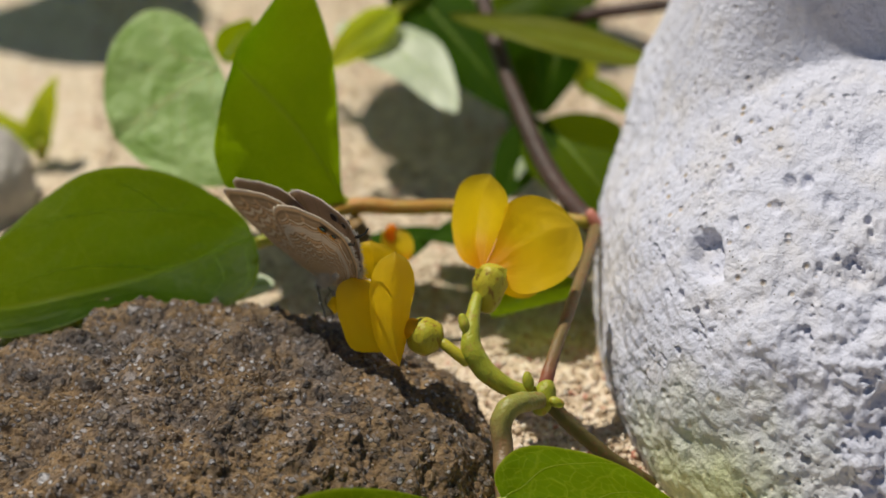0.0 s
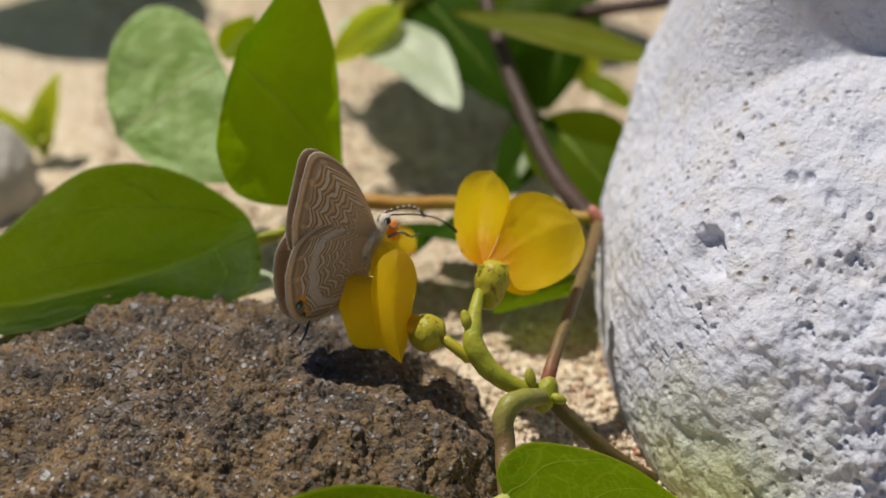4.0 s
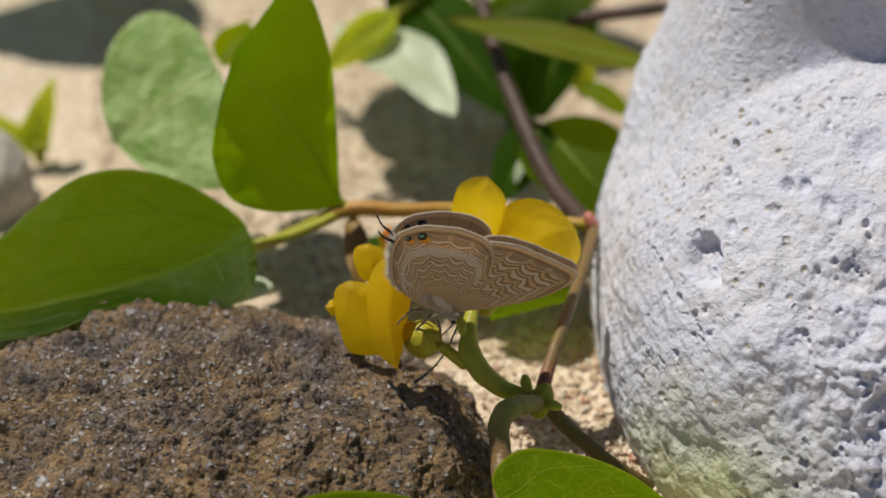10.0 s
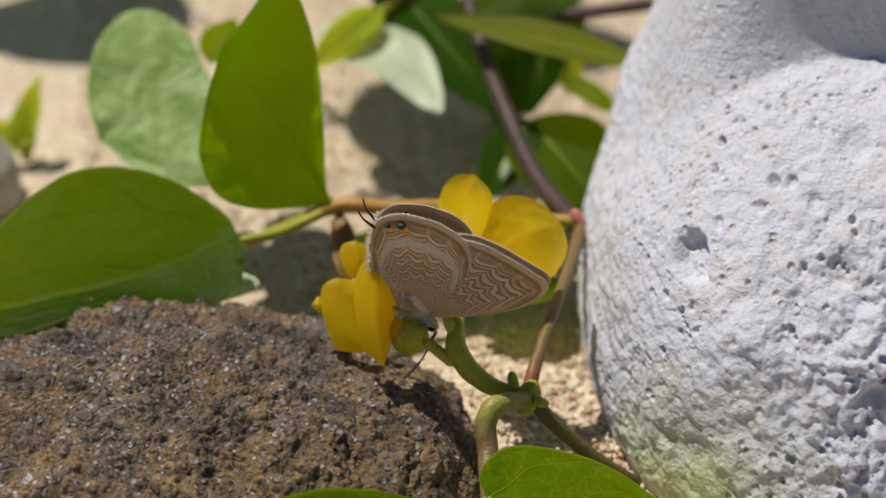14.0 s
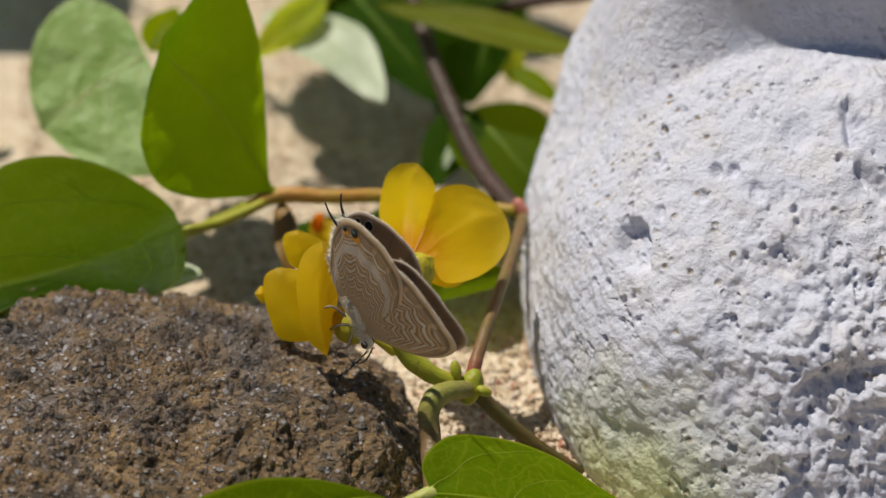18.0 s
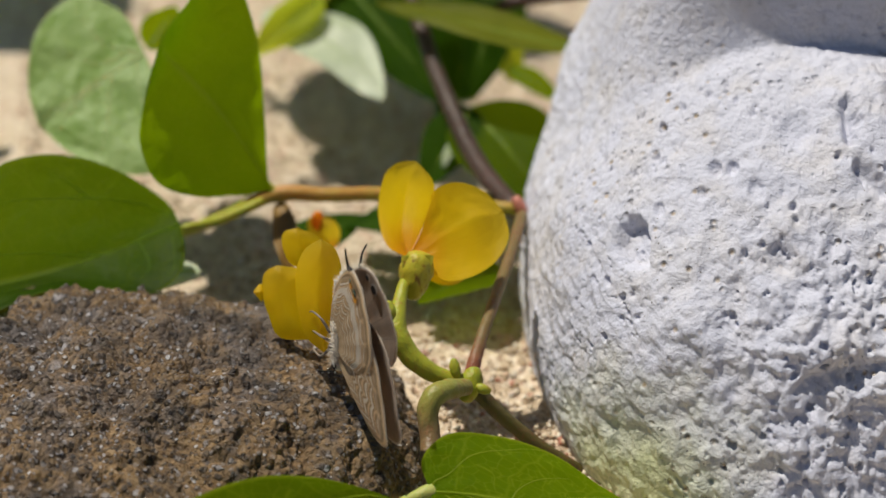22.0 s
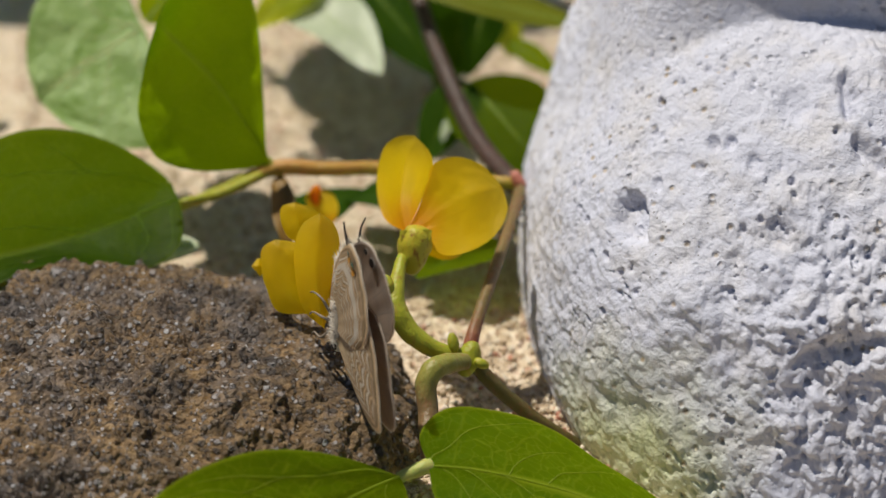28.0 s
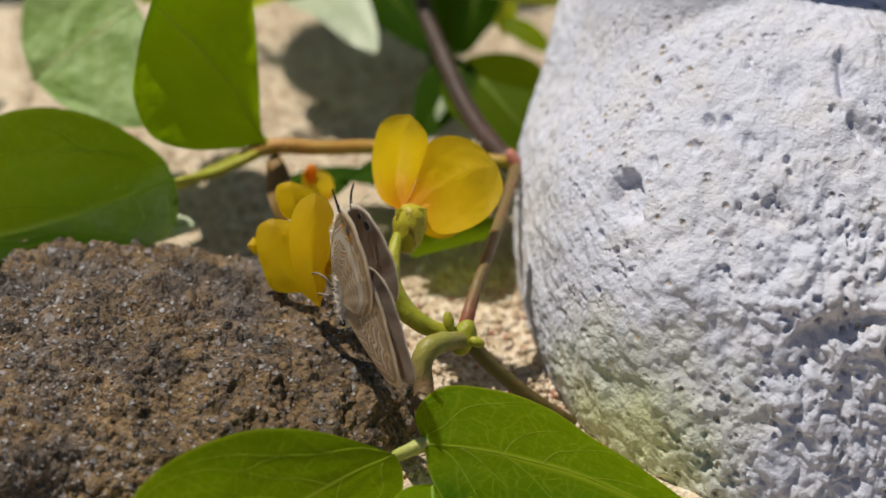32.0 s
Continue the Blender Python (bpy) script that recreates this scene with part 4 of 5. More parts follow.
    add_leaf(vine, Blade((0.00721, -0.02863, 0.00410), (0.00752, -0.04286, 0.00147), (0.000, -0.292, 0.956), 1.0 * CM, "round", 10, 0.04, 0.02, 0, 3), LEAF_FRONT,
             "small green leaflet pointing down", 0.0003)


def build_back_vine():
    vine = empty("trailing_vine", (-0.01147, 0.02510, 0.01517))
    tagged(vine, "trailing beach vine with broad green leaves over sand", "vine")
    add_stem(vine, [(*(-0.02356, 0.02515, 0.00926), 0.0006), (*(-0.01661, 0.02478, 0.01262), 0.0008), (*(-0.01113, 0.02506, 0.01511), 0.0010), (*(-0.00434, 0.02499, 0.01499), 0.00088),
                    (*(0.00211, 0.02594, 0.01462), 0.00088), (*(0.00991, 0.02459, 0.01429), 0.0008), (*(0.01835, 0.02230, 0.01433), 0.0008)], STEM_RUNNER, "sunlit runner, orange above and green below")
    part("joint", bulb((0.01792, 0.02214, 0.01504), (0.447, -0.447, -0.775), 0.0026, 0.0008, 0.2, vine.matrix_world.translation), NODE_PINK, vine, "pink swollen joint")
    add_stem(vine, [(*(0.00456, 0.06994, 0.02484), 0.0010), (*(0.00647, 0.06077, 0.02096), 0.0010), (*(0.00942, 0.04922, 0.01696), 0.00105), (*(0.01335, 0.03576, 0.01363), 0.0012),
                    (*(0.01834, 0.02270, 0.01302), 0.0012)], STEM_DARK, "dark purple brown old stem")
    add_stem(vine, [(*(0.01708, 0.07095, 0.01859), 0.0009), (*(0.02375, 0.06959, 0.02023), 0.0009), (*(0.03110, 0.06826, 0.02192), 0.0009)], STEM_DARK, "thin dark stem")
    add_stem(vine, [(*(-0.01656, 0.06000, 0.01561), 0.0006), (*(-0.01002, 0.06639, 0.01869), 0.0007), (*(-0.00484, 0.07190, 0.02023), 0.0007), (*(-0.00182, 0.07581, 0.02300), 0.0007)], STEM_GREEN, "thin green stem")
    # stems added to carry the unseen leaves that cast shade
    add_stem(vine, [(*(-0.00182, 0.07581, 0.02300), 0.0008), (*(-0.00491, 0.08292, 0.02733), 0.0008), (*(-0.02037, 0.08593, 0.02853), 0.0008), (-0.048, 0.122, 0.040, 0.0007)], STEM_GREEN, "thin green stem")
    add_stem(vine, [(*(-0.02037, 0.08593, 0.02853), 0.0007), (-0.030, 0.090, 0.037, 0.0006), (-0.034, 0.093, 0.042, 0.0005)], STEM_GREEN, "", "leaf_stalk", 12)
    add_stem(vine, [(*(-0.00182, 0.07581, 0.02300), 0.0007), (-0.005, 0.100, 0.034, 0.0006), (-0.008, 0.115, 0.042, 0.0005)], STEM_GREEN, "", "leaf_stalk", 12)
    add_stem(vine, [(*(-0.01127, 0.02499, 0.01499), 0.0007), (*(-0.01261, 0.02517, 0.01629), 0.0006), (*(-0.01520, 0.02506, 0.01511), 0.0005)], STEM_GREEN, "", "leaf_stalk", 12)
    add_stem(vine, [(*(-0.01181, 0.02486, 0.01476), 0.0006), (*(-0.01781, 0.02176, 0.01339), 0.0006), (*(-0.02240, 0.01952, 0.01351), 0.0005)], STEM_GREEN, "", "leaf_stalk", 12)
    for base, tip, face, w, shape, fold, bend, sway, mat, label in (
            # flat leaves added behind the upright leaf and the flower to shade the sand
            ((-0.01729, 0.03278, 0.01248), (-0.02646, 0.04530, 0.01816), (0.000, 0.275, 0.961), 1.35, "ovate", 6, 0.04, 0, LEAF_SHADED, "flat hidden leaf added behind the upright one for shade"),
            ((0.01587, 0.02746, 0.01126), (-0.00307, 0.03076, 0.00698), (0.000, 0.186, 0.983), 1.5, "ovate", 6, 0.05, 0, LEAF_SHADED, "flat dark leaf over the sand"),
            # dark blade put where the ground only lies in shade
            ((-0.00998, 0.02740, 0.00516), (-0.00063, 0.03330, 0.00739), (0.000, 0.101, 0.995), 0.9, "ovate", 6, 0.05, 0, LEAF_SHADED, "dark leaf standing in for shade behind the flower"),
            ((-0.01755, 0.04781, 0.02051), (-0.02790, 0.04369, 0.01741), (0.0, 0.1, 1.0), 1.5, "ovate", 6, 0.04, 0, LEAF_SHADED, "hidden leaf added behind the upright one to shade sand"),
            ((-0.01655, 0.03217, 0.01824), (-0.02766, 0.03357, 0.01670), (0.0, 0.1, 1.0), 1.0, "ovate", 6, 0.04, 0, LEAF_SHADED, "hidden leaf added behind the upright one to shade sand"),
            # unseen leaves added above the view, placed by the shade they cast on sand
            ((-0.049, 0.123, 0.040), (-0.089, 0.121, 0.042), (0, -0.1, 1), 3.0, "ovate", 8, 0.05, 0, LEAF_MID, "broad unseen leaf above the view, casting shade"),
            ((-0.0262, 0.092, 0.042), (-0.001, 0.091, 0.043), (0, -0.1, 1), 3.0, "ovate", 8, 0.05, 0, LEAF_YOUNG, "unseen leaf above the view, casting shade"),
            ((-0.009, 0.115, 0.042), (0.019, 0.112, 0.043), (0, -0.1, 1), 2.2, "ovate", 8, 0.05, 0, LEAF_MID, "unseen leaf above the view, casting shade"),
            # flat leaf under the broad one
            ((-0.02024, 0.01965, 0.00774), (-0.04521, 0.01466, 0.00509), (0.000, 0.016, 1.000), 0.9, "ovate", 5, 0.03, 0, LEAF_SUN, "leaf edge, sunlight put into its pale colour"),
            ((-0.02813, 0.05354, 0.02043), (-0.02479, 0.05988, 0.02341), (0.000, -0.751, 0.660), 0.5, "ovate", 10, 0.05, 0, LEAF_MID, "small green leaf"),
            ((-0.00630, 0.06868, 0.02066), (-0.01559, 0.05827, 0.01663), (0.095, -0.683, 0.724), 0.55, "ovate", 12, 0.05, 0, LEAF_YOUNG, "narrow light green leaf"),
            ((-0.01330, 0.07065, 0.01807), (0.00175, 0.05206, 0.01388), (0.250, -0.404, 0.880), 1.05, "ovate", 4, 0.03, 0.06, LEAF_SUN, "leaf with the sun's gloss put into its pale colour"),
            ((-0.00605, 0.07817, 0.02109), (0.01045, 0.05774, 0.00971), (0.103, -0.623, 0.776), 1.15, "ovate", 8, 0.05, 0, LEAF_SHADED, "green leaf, its shade put into the dark colour"),
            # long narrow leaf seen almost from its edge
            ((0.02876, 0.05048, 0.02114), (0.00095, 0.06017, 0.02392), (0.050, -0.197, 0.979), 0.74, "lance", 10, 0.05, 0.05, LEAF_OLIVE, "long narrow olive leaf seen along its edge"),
            ((0.02172, 0.07543, 0.02234), (0.00499, 0.07114, 0.01892), (0.000, -0.618, 0.786), 0.9, "ovate", 8, 0.05, 0, LEAF_HALF_SHADE, "green leaf behind the stem"),
            ((0.01641, 0.07353, 0.01905), (0.01316, 0.06078, 0.00898), (0.370, -0.754, 0.542), 0.75, "ovate", 10, 0.05, 0, LEAF_SHADED, "hanging green leaf"),
            ((0.01783, 0.08053, 0.01918), (0.00919, 0.06536, 0.00491), (0.188, -0.674, 0.715), 1.3, "ovate", 8, 0.05, 0, LEAF_SHADED, "dark green leaf behind the old stem"),
            ((0.01783, 0.06869, 0.01467), (0.01934, 0.06566, 0.00943), (0.183, -0.608, 0.773), 0.45, "ovate", 8, 0.05, 0, LEAF_YOUNG, "small light green leaf"),
            ((0.01886, 0.06482, 0.01196), (0.02535, 0.05900, 0.00989), (0.000, -0.393, 0.920), 0.35, "ovate", 8, 0.05, 0, LEAF_MID, "small green leaf"),
            ((0.01316, 0.05163, 0.01312), (0.02425, 0.03783, 0.00522), (0.199, -0.483, 0.853), 1.5, "ovate", 8, 0.08, -0.05, LEAF_HALF_SHADE, "broad green leaf by the white rock"),
            ((0.01313, 0.05063, 0.01339), (0.00690, 0.04275, 0.00575), (-0.276, -0.659, 0.699), 0.75, "ovate", 10, 0.05, 0, LEAF_SHADED, "leaf with its shade put into the dark colour"),
            # added blade: the glint on the dark leaf, put into pale colour
            ((0.01119, 0.04528, 0.01213), (0.00939, 0.04331, 0.00872), (-0.287, -0.115, 0.951), 0.18, "ovate", 5, 0.05, 0, LEAF_SUN, "pale blade standing in for a sun glint"),
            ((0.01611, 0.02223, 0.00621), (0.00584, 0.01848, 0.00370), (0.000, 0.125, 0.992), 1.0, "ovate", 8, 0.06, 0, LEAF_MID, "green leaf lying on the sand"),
            ((-0.00171, 0.03740, 0.00449), (0.00323, 0.03294, 0.00476), (0.000, 0.016, 1.000), 0.5, "ovate", 8, 0.06, 0, LEAF_SHADED, "leaf on the sand, shade put into its colour")):
        add_leaf(vine, Blade(base, tip, face, w * CM, shape, fold, bend, 0.03, sway, len(vine.children)), mat, label, 0.00022)
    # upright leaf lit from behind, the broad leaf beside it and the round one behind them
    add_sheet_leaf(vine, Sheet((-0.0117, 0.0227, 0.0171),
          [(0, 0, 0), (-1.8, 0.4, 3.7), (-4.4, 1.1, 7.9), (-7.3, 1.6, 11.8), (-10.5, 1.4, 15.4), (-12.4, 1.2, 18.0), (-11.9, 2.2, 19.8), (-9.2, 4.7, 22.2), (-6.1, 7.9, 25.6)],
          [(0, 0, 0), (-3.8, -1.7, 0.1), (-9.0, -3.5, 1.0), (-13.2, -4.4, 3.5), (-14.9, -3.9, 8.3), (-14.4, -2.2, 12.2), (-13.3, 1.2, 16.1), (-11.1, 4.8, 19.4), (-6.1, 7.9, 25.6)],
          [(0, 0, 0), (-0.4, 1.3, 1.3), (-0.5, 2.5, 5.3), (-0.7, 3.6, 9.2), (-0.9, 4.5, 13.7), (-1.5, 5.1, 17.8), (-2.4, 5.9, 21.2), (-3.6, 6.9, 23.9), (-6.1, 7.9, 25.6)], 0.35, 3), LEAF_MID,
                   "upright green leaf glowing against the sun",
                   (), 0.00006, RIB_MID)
    add_sheet_leaf(vine, Sheet((-0.0224, 0.0197, 0.0140),
          [(0, 0, 0), (-3.7, -2.0, -0.5), (-7.6, -4.2, -1.2), (-12.1, -6.3, -1.9), (-17.2, -8.4, -2.4), (-22.6, -10.3, -2.7), (-28.6, -12.1, -2.9), (-33.8, -13.4, -2.1), (-38.0, -13.0, -0.4)],
          [(0, 0, 0), (-1.6, 3.1, 1.3), (-5.3, 3.6, 4.2), (-9.9, 3.7, 6.5), (-15.3, 3.3, 7.7), (-20.3, 1.5, 7.6), (-25.5, -1.7, 5.1), (-30.3, -6.2, 2.4), (-38.0, -13.0, -0.4)],
          [(0, 0, 0), (0.8, -4.1, -1.1), (0.1, -8.3, -2.4), (-3.8, -11.0, -3.1), (-10.2, -12.4, -1.5), (-15.2, -13.9, -1.0), (-22.2, -16.2, -3.0), (-30.5, -17.0, -3.4), (-38.0, -13.0, -0.4)], 0.4, 4), LEAF_HALF_SHADE,
                   "broad green leaf, half shade put into its dark colour",
                   [[(0.02, -0.80), (0.23, -0.70), (0.37, -0.65), (0.52, -0.65), (0.68, -0.70), (0.80, -0.90)], [(0.28, 0.00), (0.38, -0.10), (0.50, -0.20), (0.65, -0.25), (0.78, -0.25)], [(0.07, 0.50), (0.17, 0.80), (0.25, 0.90)], [(0.37, -0.65), (0.45, -0.80), (0.53, -0.90)], [(0.15, -0.05), (0.23, 0.50), (0.32, 0.70)]], 0.00013, RIB_MID)
    add_sheet_leaf(vine, Sheet((-0.0282, 0.0488, 0.0222),
          [(0, 0, 0), (-3.2, -1.9, -1.3), (-6.6, -3.9, -2.8), (-9.2, -5.7, -3.9), (-11.5, -6.5, -5.3), (-13.0, -7.2, -6.4)],
          [(0, 0, 0), (-3.4, 5.4, 3.4), (-9.3, 6.3, 4.9), (-13.5, 1.9, 2.3), (-14.5, -3.3, -2.6), (-13.0, -7.2, -6.4)],
          [(0, 0, 0), (2.6, -6.5, -3.3), (2.6, -13.3, -9.0), (-3.3, -13.6, -9.6), (-8.8, -11.1, -8.3), (-13.0, -7.2, -6.4)], 0.5, 5), LEAF_PALE,
                   "round pale green leaf with a speckled sheen",
                   [[(0.05, -0.35), (0.27, -0.40), (0.37, -0.70), (0.40, -0.90)], [(0.07, 0.15), (0.27, 0.60), (0.42, 0.75)], [(0.07, -0.30), (0.33, -0.20), (0.58, -0.65)], [(0.25, 0.05), (0.43, 0.30), (0.63, 0.75)], [(0.45, 0.00), (0.67, 0.15), (0.83, 0.45)]], 0.00022, RIB_SPECKLED)
    o = vine.matrix_world.translation
    part("withered_petal", Blade((-0.01079, 0.02469, 0.01449), (-0.00943, 0.01604, 0.00953), (0.2, -0.75, 0.62), 0.32 * CM, "petal", 18, 0.06, 0.05).mesh(16, 10, o), PETAL_OLD, vine, "withered ochre petal hanging from the runner")
    bud = part("flower_bud", bulb((-0.00636, 0.02243, 0.01255), (0.196, 0.490, 0.849), 0.0030, 0.0007, 0.15, o), PETAL, vine, "orange yellow flower bud")
    part("petal", Blade((-0.00486, 0.01981, 0.01001), (-0.00624, 0.02384, 0.01299), (0.365, -0.699, 0.615), 0.42 * CM, "petal", 10, 0.05).mesh(12, 8, o), PETAL, bud)


def build_sprout():
    foot = Vector((-0.05415, 0.06488, 0.00000))
    sprout = empty("sprout", foot)
    tagged(sprout, "small yellow green seedling standing in sand", "seedling")
    add_stem(sprout, [(*foot, 0.0008), (*(foot + Vector((0, 0, 0.003))), 0.0007)], STEM_GREEN, n=10)
    for dx, dz, w in ((0.0030, 0.0105, 0.46), (0.0000, 0.0065, 0.44), (-0.0085, 0.0060, 0.30)):
        tip = foot + Vector((dx - 0.001, 0.005, dz))
        add_leaf(sprout, Blade(foot + Vector((0, 0, 0.001)), tip, (-0.3, -0.25, 1.0), w * CM, "ovate", 12, 0.08, 0.03), LEAF_YOUNG, "", 0.0003, 16, 8)


build_ground()
build_white_rock()
build_brown_rock()
build_grey_rock()
build_front_vine()
build_back_vine()
build_sprout()
build_grains()


# ---- butterfly ----
WING_UNDER_F, WING_UNDER_H, WING_UPPER = wing_under_material(False), wing_under_material(True), wing_upper_material()
FUR = plain_material("grey_fur", (0.80, 0.71, 0.57), 0.8, 0.4, 1500, Sheen_Weight=0.4)
FUR_BLUE = plain_material("blue_grey_fur", (0.50, 0.47, 0.44), 0.7, 0.4, 1500, Sheen_Weight=0.4)
BLACK = plain_material("black_scales", (0.012, 0.012, 0.014), 0.35, 0.3)
WHITE = plain_material("white_scales", (0.7, 0.68, 0.64), 0.6, 0.2)
WHITE_DULL = plain_material("dull_scales", (0.42, 0.36, 0.30), 0.6, 0.2)
ORANGE = plain_material("orange_scales", (0.75, 0.33, 0.02), 0.55, 0.25)
TEAL = plain_material("teal_scales", (0.15, 0.42, 0.42), 0.3, 0.3, Metallic=0.4)
LEG = plain_material("leg", (0.30, 0.24, 0.18), 0.6, 0.5)

FOREWING = ([50, 57, 62, 67, 71, 74, 78, 86, 96, 106, 116, 126, 134], [0.30, 0.80, 1.17, 1.50, 1.68, 1.72, 1.63, 1.52, 1.43, 1.36, 1.27, 1.05, 0.8])
HINDWING = ([98, 106, 114, 122, 132, 142, 151, 157, 162, 168, 176, 186, 194], [0.85, 1.14, 1.29, 1.36, 1.40, 1.42, 1.43, 1.39, 1.30, 1.12, 0.90, 0.68, 0.45])


def wing_radius(outline, a):
    """Wing radius at an angle, smoothed, with small scallops at the margin."""
    w = [float(np.interp(a + k * 1.6, *outline)) for k in (-2, -1, 0, 1, 2)]
    return sum(w) / 5 * CM * 0.97


def wing_point(outline, a, q, sgn, off=0.0):
    r = wing_radius(outline, a) * q
    x, z = math.cos(radians(a)) * r, math.sin(radians(a)) * r
    belly = 0.0004 * math.sin(math.pi * min(1, q)) + 0.00004 * math.sin(a * 0.42) * q
    return Vector((x, sgn * (0.00025 + belly + off), z))


def wing(name, outline, sgn, under, parent):
    """One wing as a thin shell: pale underside outwards, dark upperside inwards."""
    bm = bmesh.new()
    uv = bm.loops.layers.uv.new("wing")
    na, nr = 46, 26
    a0, a1 = outline[0][0], outline[0][-1]
    shells = []
    for off in (0.00006, -0.00006):
        shells.append([[bm.verts.new(wing_point(outline, a0 + (a1 - a0) * i / na, j / nr, sgn, off)) for j in range(1, nr + 1)] for i in range(na + 1)])
    for k, g in enumerate(shells):
        for i in range(na):
            for j in range(nr - 1):
                ij = [(i, j), (i, j + 1), (i + 1, j + 1), (i + 1, j)]
                if (k == 0) == (sgn > 0):
                    ij.reverse()
                f = bm.faces.new([g[a][b] for a, b in ij])
                f.material_index = k
                for lp, (a, b) in zip(f.loops, ij):
                    lp[uv].uv = (a / na, (b + 1) / nr)
    for i in range(na):
        f = bm.faces.new((shells[0][i][-1], shells[0][i + 1][-1], shells[1][i + 1][-1], shells[1][i][-1]))
        for lp in f.loops:
            lp[uv].uv = (0.5, 1.0)
    bmesh.ops.recalc_face_normals(bm, faces=bm.faces)
    return part(name, bm, [under, WING_UPPER], parent)


def spot(name, outline, a, q, r, sgn, mat, parent, lift, inside=False, stretch=1.0):
    """A round scale spot laid on a wing."""
    c = wing_point(outline, a, q, sgn)
    y = Vector((0, -sgn if inside else sgn, 0))
    bm = bmesh.new()
    ring = []
    t = radians(a)
    for k in range(18):
        w = 2 * math.pi * k / 18
        dx, dz = math.cos(w) * r * stretch, math.sin(w) * r
        p = Vector((-math.sin(t) * dx + math.cos(t) * dz, 0, math.cos(t) * dx + math.sin(t) * dz))
        ring.append(bm.verts.new(c + p + y * lift))
    mid = bm.verts.new(c + y * (lift + 0.00002))
    for k in range(18):
        bm.faces.new((ring[k], ring[(k + 1) % 18], mid))
    return part(name, bm, mat, parent)


def fringe(outline, sgn, a0, a1, parent, count, reach=0.00042):
    """Fine pale hairs along the wing's margin."""
    rng = random.Random(int(a0 + 7))
    bm = bmesh.new()
    for k in range(count):
        a = a0 + (a1 - a0) * (k + rng.random()) / count
        p = wing_point(outline, a, 0.985, sgn)
        d = (wing_point(outline, a + rng.uniform(-3, 3), 1.05, sgn) - p).normalized()
        d.y += rng.uniform(-0.25, 0.25)
        s = Vector((-d.z, 0, d.x)).normalized() * 0.00006
        w = Vector((0, 0.00004, 0))
        tip = p + d * reach * rng.uniform(0.6, 1.25)
        vs = [bm.verts.new(p + s), bm.verts.new(p - s + w), bm.verts.new(p - s - w), bm.verts.new(tip)]
        for t in ((0, 1, 3), (1, 2, 3), (2, 0, 3)):
            bm.faces.new([vs[i] for i in t])
    tagged(part("fringe", bm, FUR, parent, "fine pale fringe"), kind="stuff")


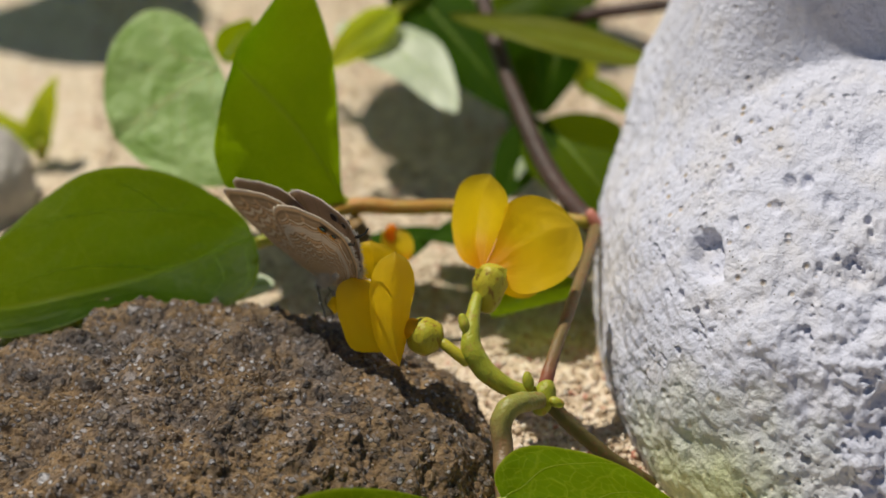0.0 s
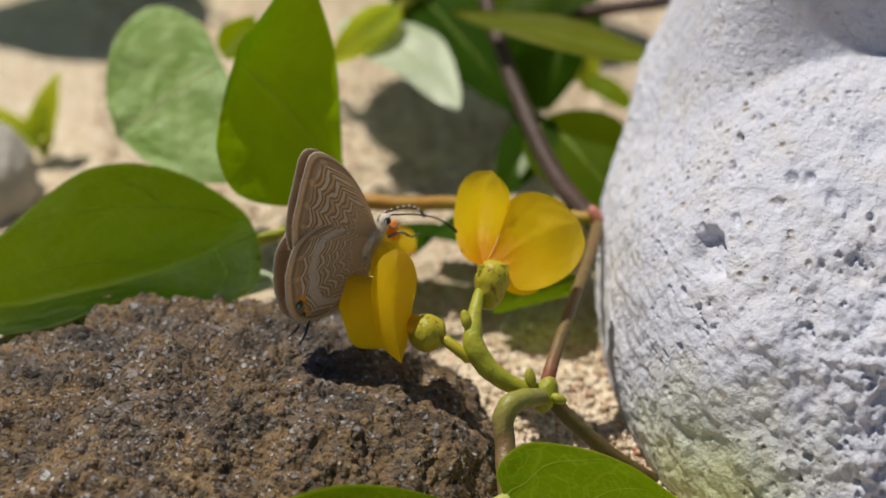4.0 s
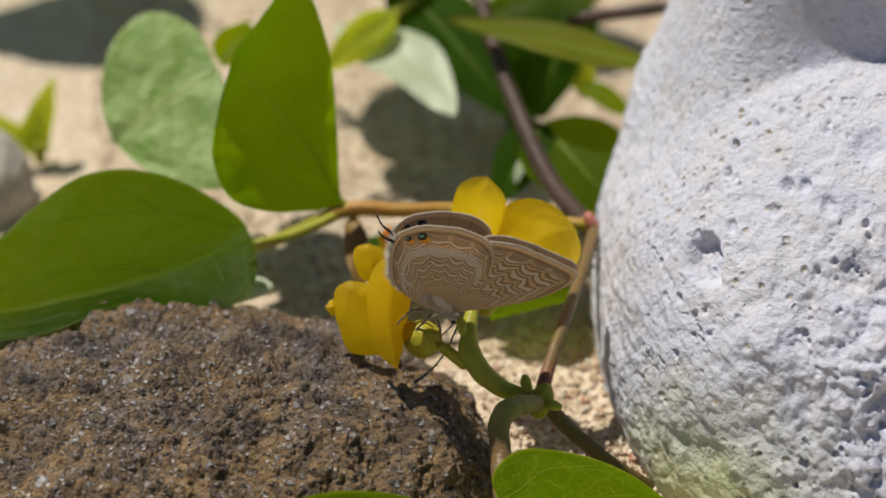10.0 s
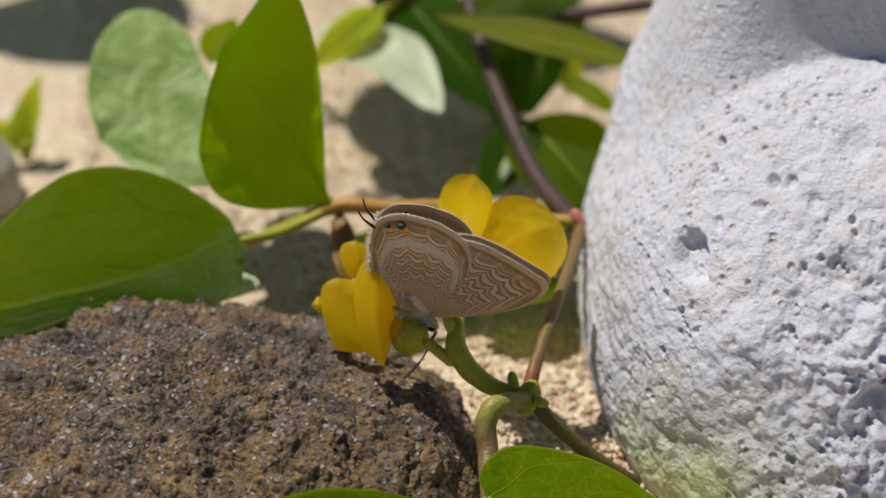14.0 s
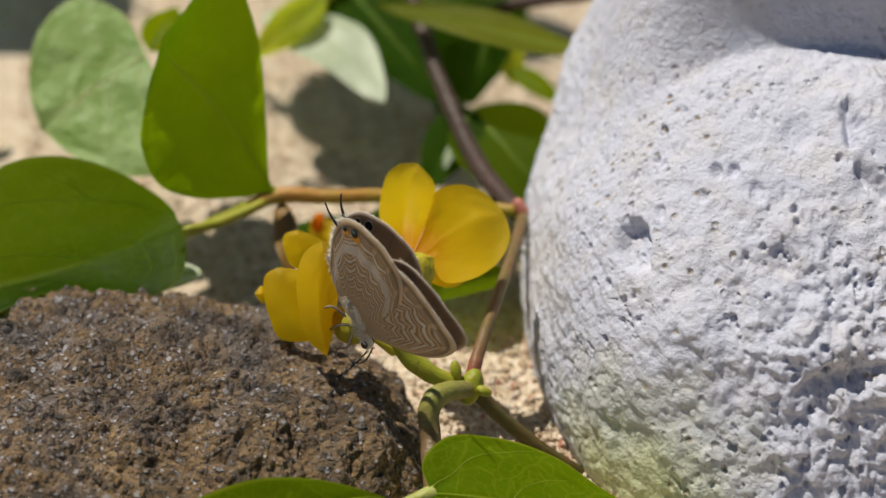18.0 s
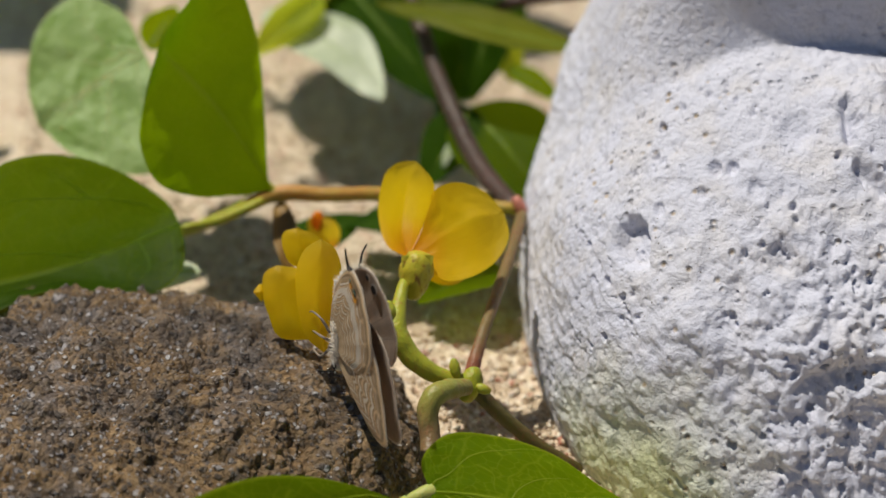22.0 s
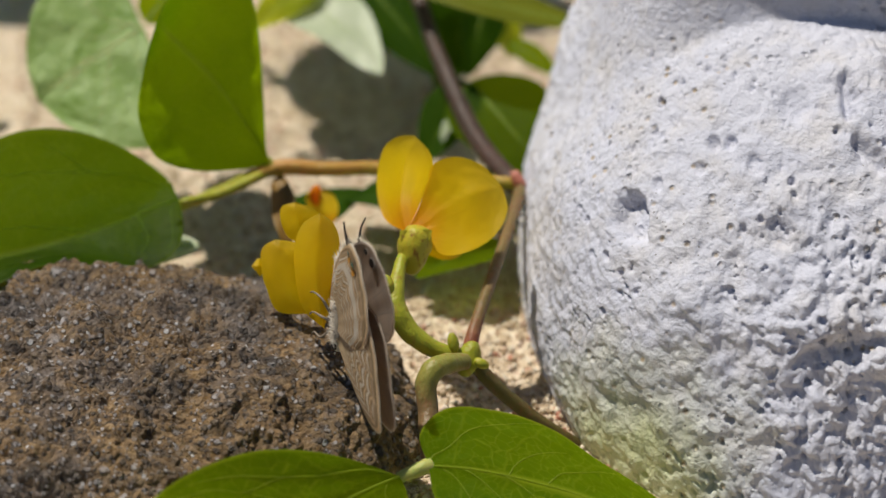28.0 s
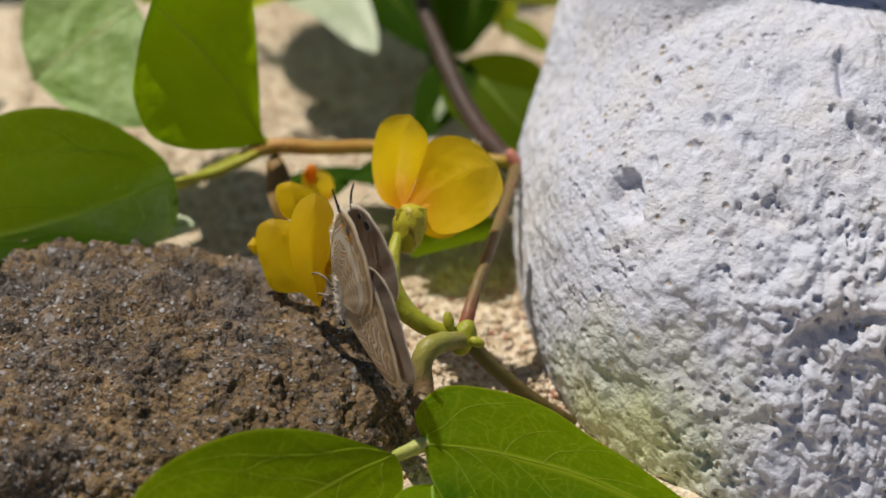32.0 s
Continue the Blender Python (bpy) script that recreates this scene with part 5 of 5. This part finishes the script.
def build_butterfly():
    bug = empty("butterfly")
    tagged(bug, "small brown butterfly with wavy white lines on folded wings", "butterfly")
    body = part("thorax", tube([(-0.0030, 0, 0.0014, 0.0006), (-0.0012, 0, 0.0013, 0.0008), (0.0004, 0, 0.0010, 0.0008), (0.0016, 0, 0.0007, 0.0006)], 18, 14, 0.2), FUR, bug, "furry grey thorax")
    part("abdomen", tube([(-0.0020, 0, 0.0004, 0.0008), (-0.0044, 0, 0.0008, 0.00085), (-0.0068, 0, 0.0009, 0.00072), (-0.0088, 0, 0.0010, 0.0003)], 22, 12, 0.15), FUR_BLUE, bug, "blue grey abdomen")
    head = part("head", bulb((0.0024, 0, 0.0003), (1, 0, 0), 0.0016, 0.0007, 0.2), FUR, bug)
    for sgn in (-1, 1):
        part("eye", bulb((0.0025, sgn * 0.00048, 0.0004), (0, 1, 0), 0.0007, 0.00046, 0.0), BLACK, head, "black eye with a white rim")
        part("eye_rim", tube([(0.0021, sgn * 0.0006, 0.0, 0.00012), (0.0020, sgn * 0.0007, 0.0005, 0.00012), (0.0024, sgn * 0.0007, 0.0009, 0.00010)], 10, 6), WHITE, head)
        pts = [(0.0032 + 0.0026 * math.sin(k / 8 * 2.0), sgn * (0.0004 + 0.0024 * k / 8), 0.0005 - 0.0085 * k / 8, 0.00010 if k < 7 else 0.00019) for k in range(9)]
        ant = part("antenna", tube(pts, 40, 6), BLACK, bug, "thin black antenna ringed with white")
        for k in range(7):
            x, y, z, r = pts[k]
            part("ring", tube([(x, y, z, 0.00012), (x + 0.00022, y + sgn * 0.0001, z + 0.00008, 0.00012)], 4, 6), WHITE, ant)
        for k, (fx, fz, kx) in enumerate(((0.0030, -0.0036, 0.0022), (0.0002, -0.0042, -0.0004), (-0.0030, -0.0040, -0.0026))):
            part("leg", tube([(0.0010 - 0.0010 * k, sgn * 0.0006, -0.0008, 0.00018), (kx, sgn * 0.0014, -0.0014, 0.00015),
                              (fx * 0.8, sgn * 0.0016, fz * 0.85, 0.00011), (fx * 0.9 + 0.0006, sgn * 0.0018, fz * 0.85 - 0.0006, 0.00009)], 18, 6), LEG, bug)
    rng = random.Random(3)
    bm = bmesh.new()
    for _ in range(700):
        x = rng.uniform(-0.0042, 0.0024)
        w = rng.uniform(0, 2 * math.pi)
        d = Vector((rng.uniform(-0.7, 0.1), math.cos(w), math.sin(w))).normalized()
        a = Vector((x * 0.8, math.cos(w) * 0.0007, 0.0009 + math.sin(w) * 0.0007))
        b = a + d * rng.uniform(0.0005, 0.0011)
        s = d.cross(Vector((1, 0.2, 0.1))).normalized() * 0.00004
        q = d.cross(s).normalized() * 0.00004
        vs = [bm.verts.new(a + s), bm.verts.new(a - s + q), bm.verts.new(a - s - q), bm.verts.new(b)]
        for t in ((0, 1, 3), (1, 2, 3), (2, 0, 3)):
            bm.faces.new([vs[i] for i in t])
    tagged(part("fur", bm, FUR, body, "pale hair"), kind="stuff")
    wings = []
    for sgn in (-1, 1):
        fore = wing("forewing", FOREWING, sgn * 0.8, WING_UNDER_F, bug)
        hind = wing("hindwing", HINDWING, sgn * 1.1, WING_UNDER_H, bug)
        fore["label"] = hind["label"] = "brown wing with wavy white lines, dark inside"
        fringe(FOREWING, sgn * 0.8, 76, 116, fore, 150)
        fringe(HINDWING, sgn * 1.1, 112, 163, hind, 190)
        fringe(HINDWING, sgn * 1.1, 160, 192, hind, 260, 0.0009)
        for a, q, r in ((148, 0.905, 0.00052), (155, 0.92, 0.00034)):
            s2 = sgn * 1.1
            spot("orange_crescent", HINDWING, a - 1.0, q - 0.04, r * 1.05, s2, ORANGE, hind, 0.00020, False, 1.15)
            spot("eyespot", HINDWING, a, q, r, s2, BLACK, hind, 0.00030)
            spot("pupil", HINDWING, a + 0.3, q + 0.018, r * 0.38, s2, TEAL, hind, 0.00038, False, 1.5)
            spot("eyespot_rim", HINDWING, a, q, r * 1.3, s2, WHITE_DULL, hind, 0.00020, True)
            spot("eyespot", HINDWING, a, q, r, s2, BLACK, hind, 0.00030, True)
        p = wing_point(HINDWING, 163, 0.985, sgn * 1.1)
        part("tail", tube([(*p, 0.00022), (p.x - 0.0016, p.y + sgn * 0.0003, p.z - 0.0002, 0.00012), (p.x - 0.0030, p.y + sgn * 0.0006, p.z + 0.0002, 0.00010)], 12, 6), BLACK, hind, "thin black tail")
        wings.append((sgn, fore, hind))
    return bug, wings


BUTTERFLY, WINGS = build_butterfly()


def motions():
    """The butterfly turns round on the flower, and parts its wings a little."""
    rows = [  # seconds, place, turn about x, y, z, spread of the two forewings, their sweep, extra spread of the two hindwings, in degrees
        (0, -0.01255, 0.00507, 0.01654, -25.3, 36.5, 121.4, 2.4, 2.4, 1.0, 0.6, 3.0),
        (1, -0.01217, 0.00461, 0.01669, -31.7, 37.0, 109.2, 2.8, 2.8, 4.9, 0.6, 2.5),
        (2, -0.01328, 0.00523, 0.01813, -29.8, 5.5, 103.1, 2.4, 2.4, 4.1, 0.6, 2.0),
        (3, -0.01167, 0.00633, 0.02043, -43.4, -12.9, 102.7, 1.9, 1.7, 3.3, 0.5, 3.0),
        (3.5, -0.00925, 0.00547, 0.02116, -19.5, -45.0, 76.1, 1.5, 1.9, 2.8, 0.4, 3.0),
        (5.5, -0.00599, -0.00082, 0.02510, -4.9, -30.1, 23.8, 1.4, 1.4, -2.8, 0.4, 8.8),
        (6, -0.00434, 0.00006, 0.02443, -13.9, -19.1, 27.8, 1.0, 1.0, -9.2, 0.3, 4.6),
        (7, -0.00212, -0.00203, 0.02447, 3.0, 12.8, 23.9, 1.2, 1.5, -11.1, 0.4, 9.0),
        (8, -0.00109, -0.00282, 0.02295, 18.6, 27.5, 22.6, 1.0, 1.4, -7.4, 0.4, 7.6),
        (9, -0.00028, -0.00415, 0.02038, 22.5, 38.9, 25.6, 1.0, 1.4, -5.0, 0.4, 6.0),
        (10, -0.00044, -0.00461, 0.01928, 25.8, 47.4, 21.5, 1.0, 1.5, -2.7, 0.4, 6.0),
        (11, -0.00033, -0.00456, 0.01909, 22.5, 46.5, 23.3, 1.0, 1.5, -0.3, 0.4, 6.0),
        (12, -0.00100, -0.00391, 0.01926, 22.5, 43.3, 27.0, 1.0, 1.6, 0.7, 0.4, 6.0),
        (13, -0.00099, -0.00348, 0.01907, 25.6, 44.0, 18.9, 0.9, 1.7, 1.7, 0.3, 6.0),
        (14, -0.00127, -0.00364, 0.01783, 13.4, 52.6, -2.3, 0.9, 1.8, 2.7, 0.3, 6.0),
        (16.5, -0.00193, -0.00633, 0.01711, 27.7, 67.2, -18.6, 1.9, 2.7, 5.3, 0.3, 6.0),
        (17, -0.00157, -0.00662, 0.01741, 22.6, 65.0, -22.7, 2.1, 2.9, 5.8, 0.3, 6.0),
        (18, -0.00142, -0.00752, 0.01737, 6.5, 63.9, -39.2, 2.0, 2.8, 6.2, 0.3, 6.0),
        (19, -0.00209, -0.00844, 0.01731, 40.2, 73.0, -10.2, 1.8, 2.8, 6.5, 0.2, 6.0),
        (20, -0.00199, -0.00871, 0.01637, 23.9, 75.3, -28.1, 1.7, 2.7, 6.9, 0.2, 6.0),
        (21, -0.00299, -0.00939, 0.01562, -1.1, 87.9, -65.1, 1.9, 2.5, 7.1, 0.2, 6.0),
        (22, -0.00347, -0.00961, 0.01570, -142.3, 87.6, 150.0, 2.1, 2.2, 7.3, 0.3, 6.0),
        (23, -0.00355, -0.00992, 0.01551, -133.6, 85.8, 160.5, 1.9, 2.1, 6.2, 0.3, 6.0),
        (24.5, -0.00332, -0.01042, 0.01516, -33.3, 84.7, -103.7, 1.7, 1.9, 4.5, 0.3, 6.0),
        (25.5, -0.00333, -0.01038, 0.01539, -33.0, 85.7, -103.8, 1.8, 2.0, 3.3, 0.3, 6.0),
        (27.5, -0.00321, -0.01041, 0.01568, -79.2, 86.1, -151.5, 2.0, 2.2, 0.9, 0.3, 6.0),
        (28, -0.00328, -0.01054, 0.01555, -52.3, 86.5, -121.9, 2.0, 2.3, 0.3, 0.3, 6.0),
        (29, -0.00323, -0.00991, 0.01637, 37.5, 84.7, -34.6, 1.9, 2.4, 0.7, 0.3, 6.0),
        (30, -0.00266, -0.01018, 0.01566, -0.5, 77.0, -67.4, 1.8, 2.5, 1.1, 0.4, 6.0),
        (31, -0.00227, -0.01048, 0.01559, -4.0, 76.2, -72.5, 2.1, 2.6, 3.1, 0.5, 6.0),
        (32, -0.00219, -0.01035, 0.01582, 12.1, 79.8, -53.6, 2.1, 2.6, 3.1, 0.5, 6.0),
    ]
    walk(BUTTERFLY, [(r[0], pose(*r[1:7])) for r in rows])
    for sgn, fore, hind in WINGS:
        k = 7 if sgn < 0 else 8
        walk(fore, [(r[0], pose(0, 0, 0, -sgn * r[k], -r[9])) for r in rows])
        walk(hind, [(r[0], pose(0, 0, 0, -sgn * (r[k] + r[k + 3] + 0.8))) for r in rows])


motions()
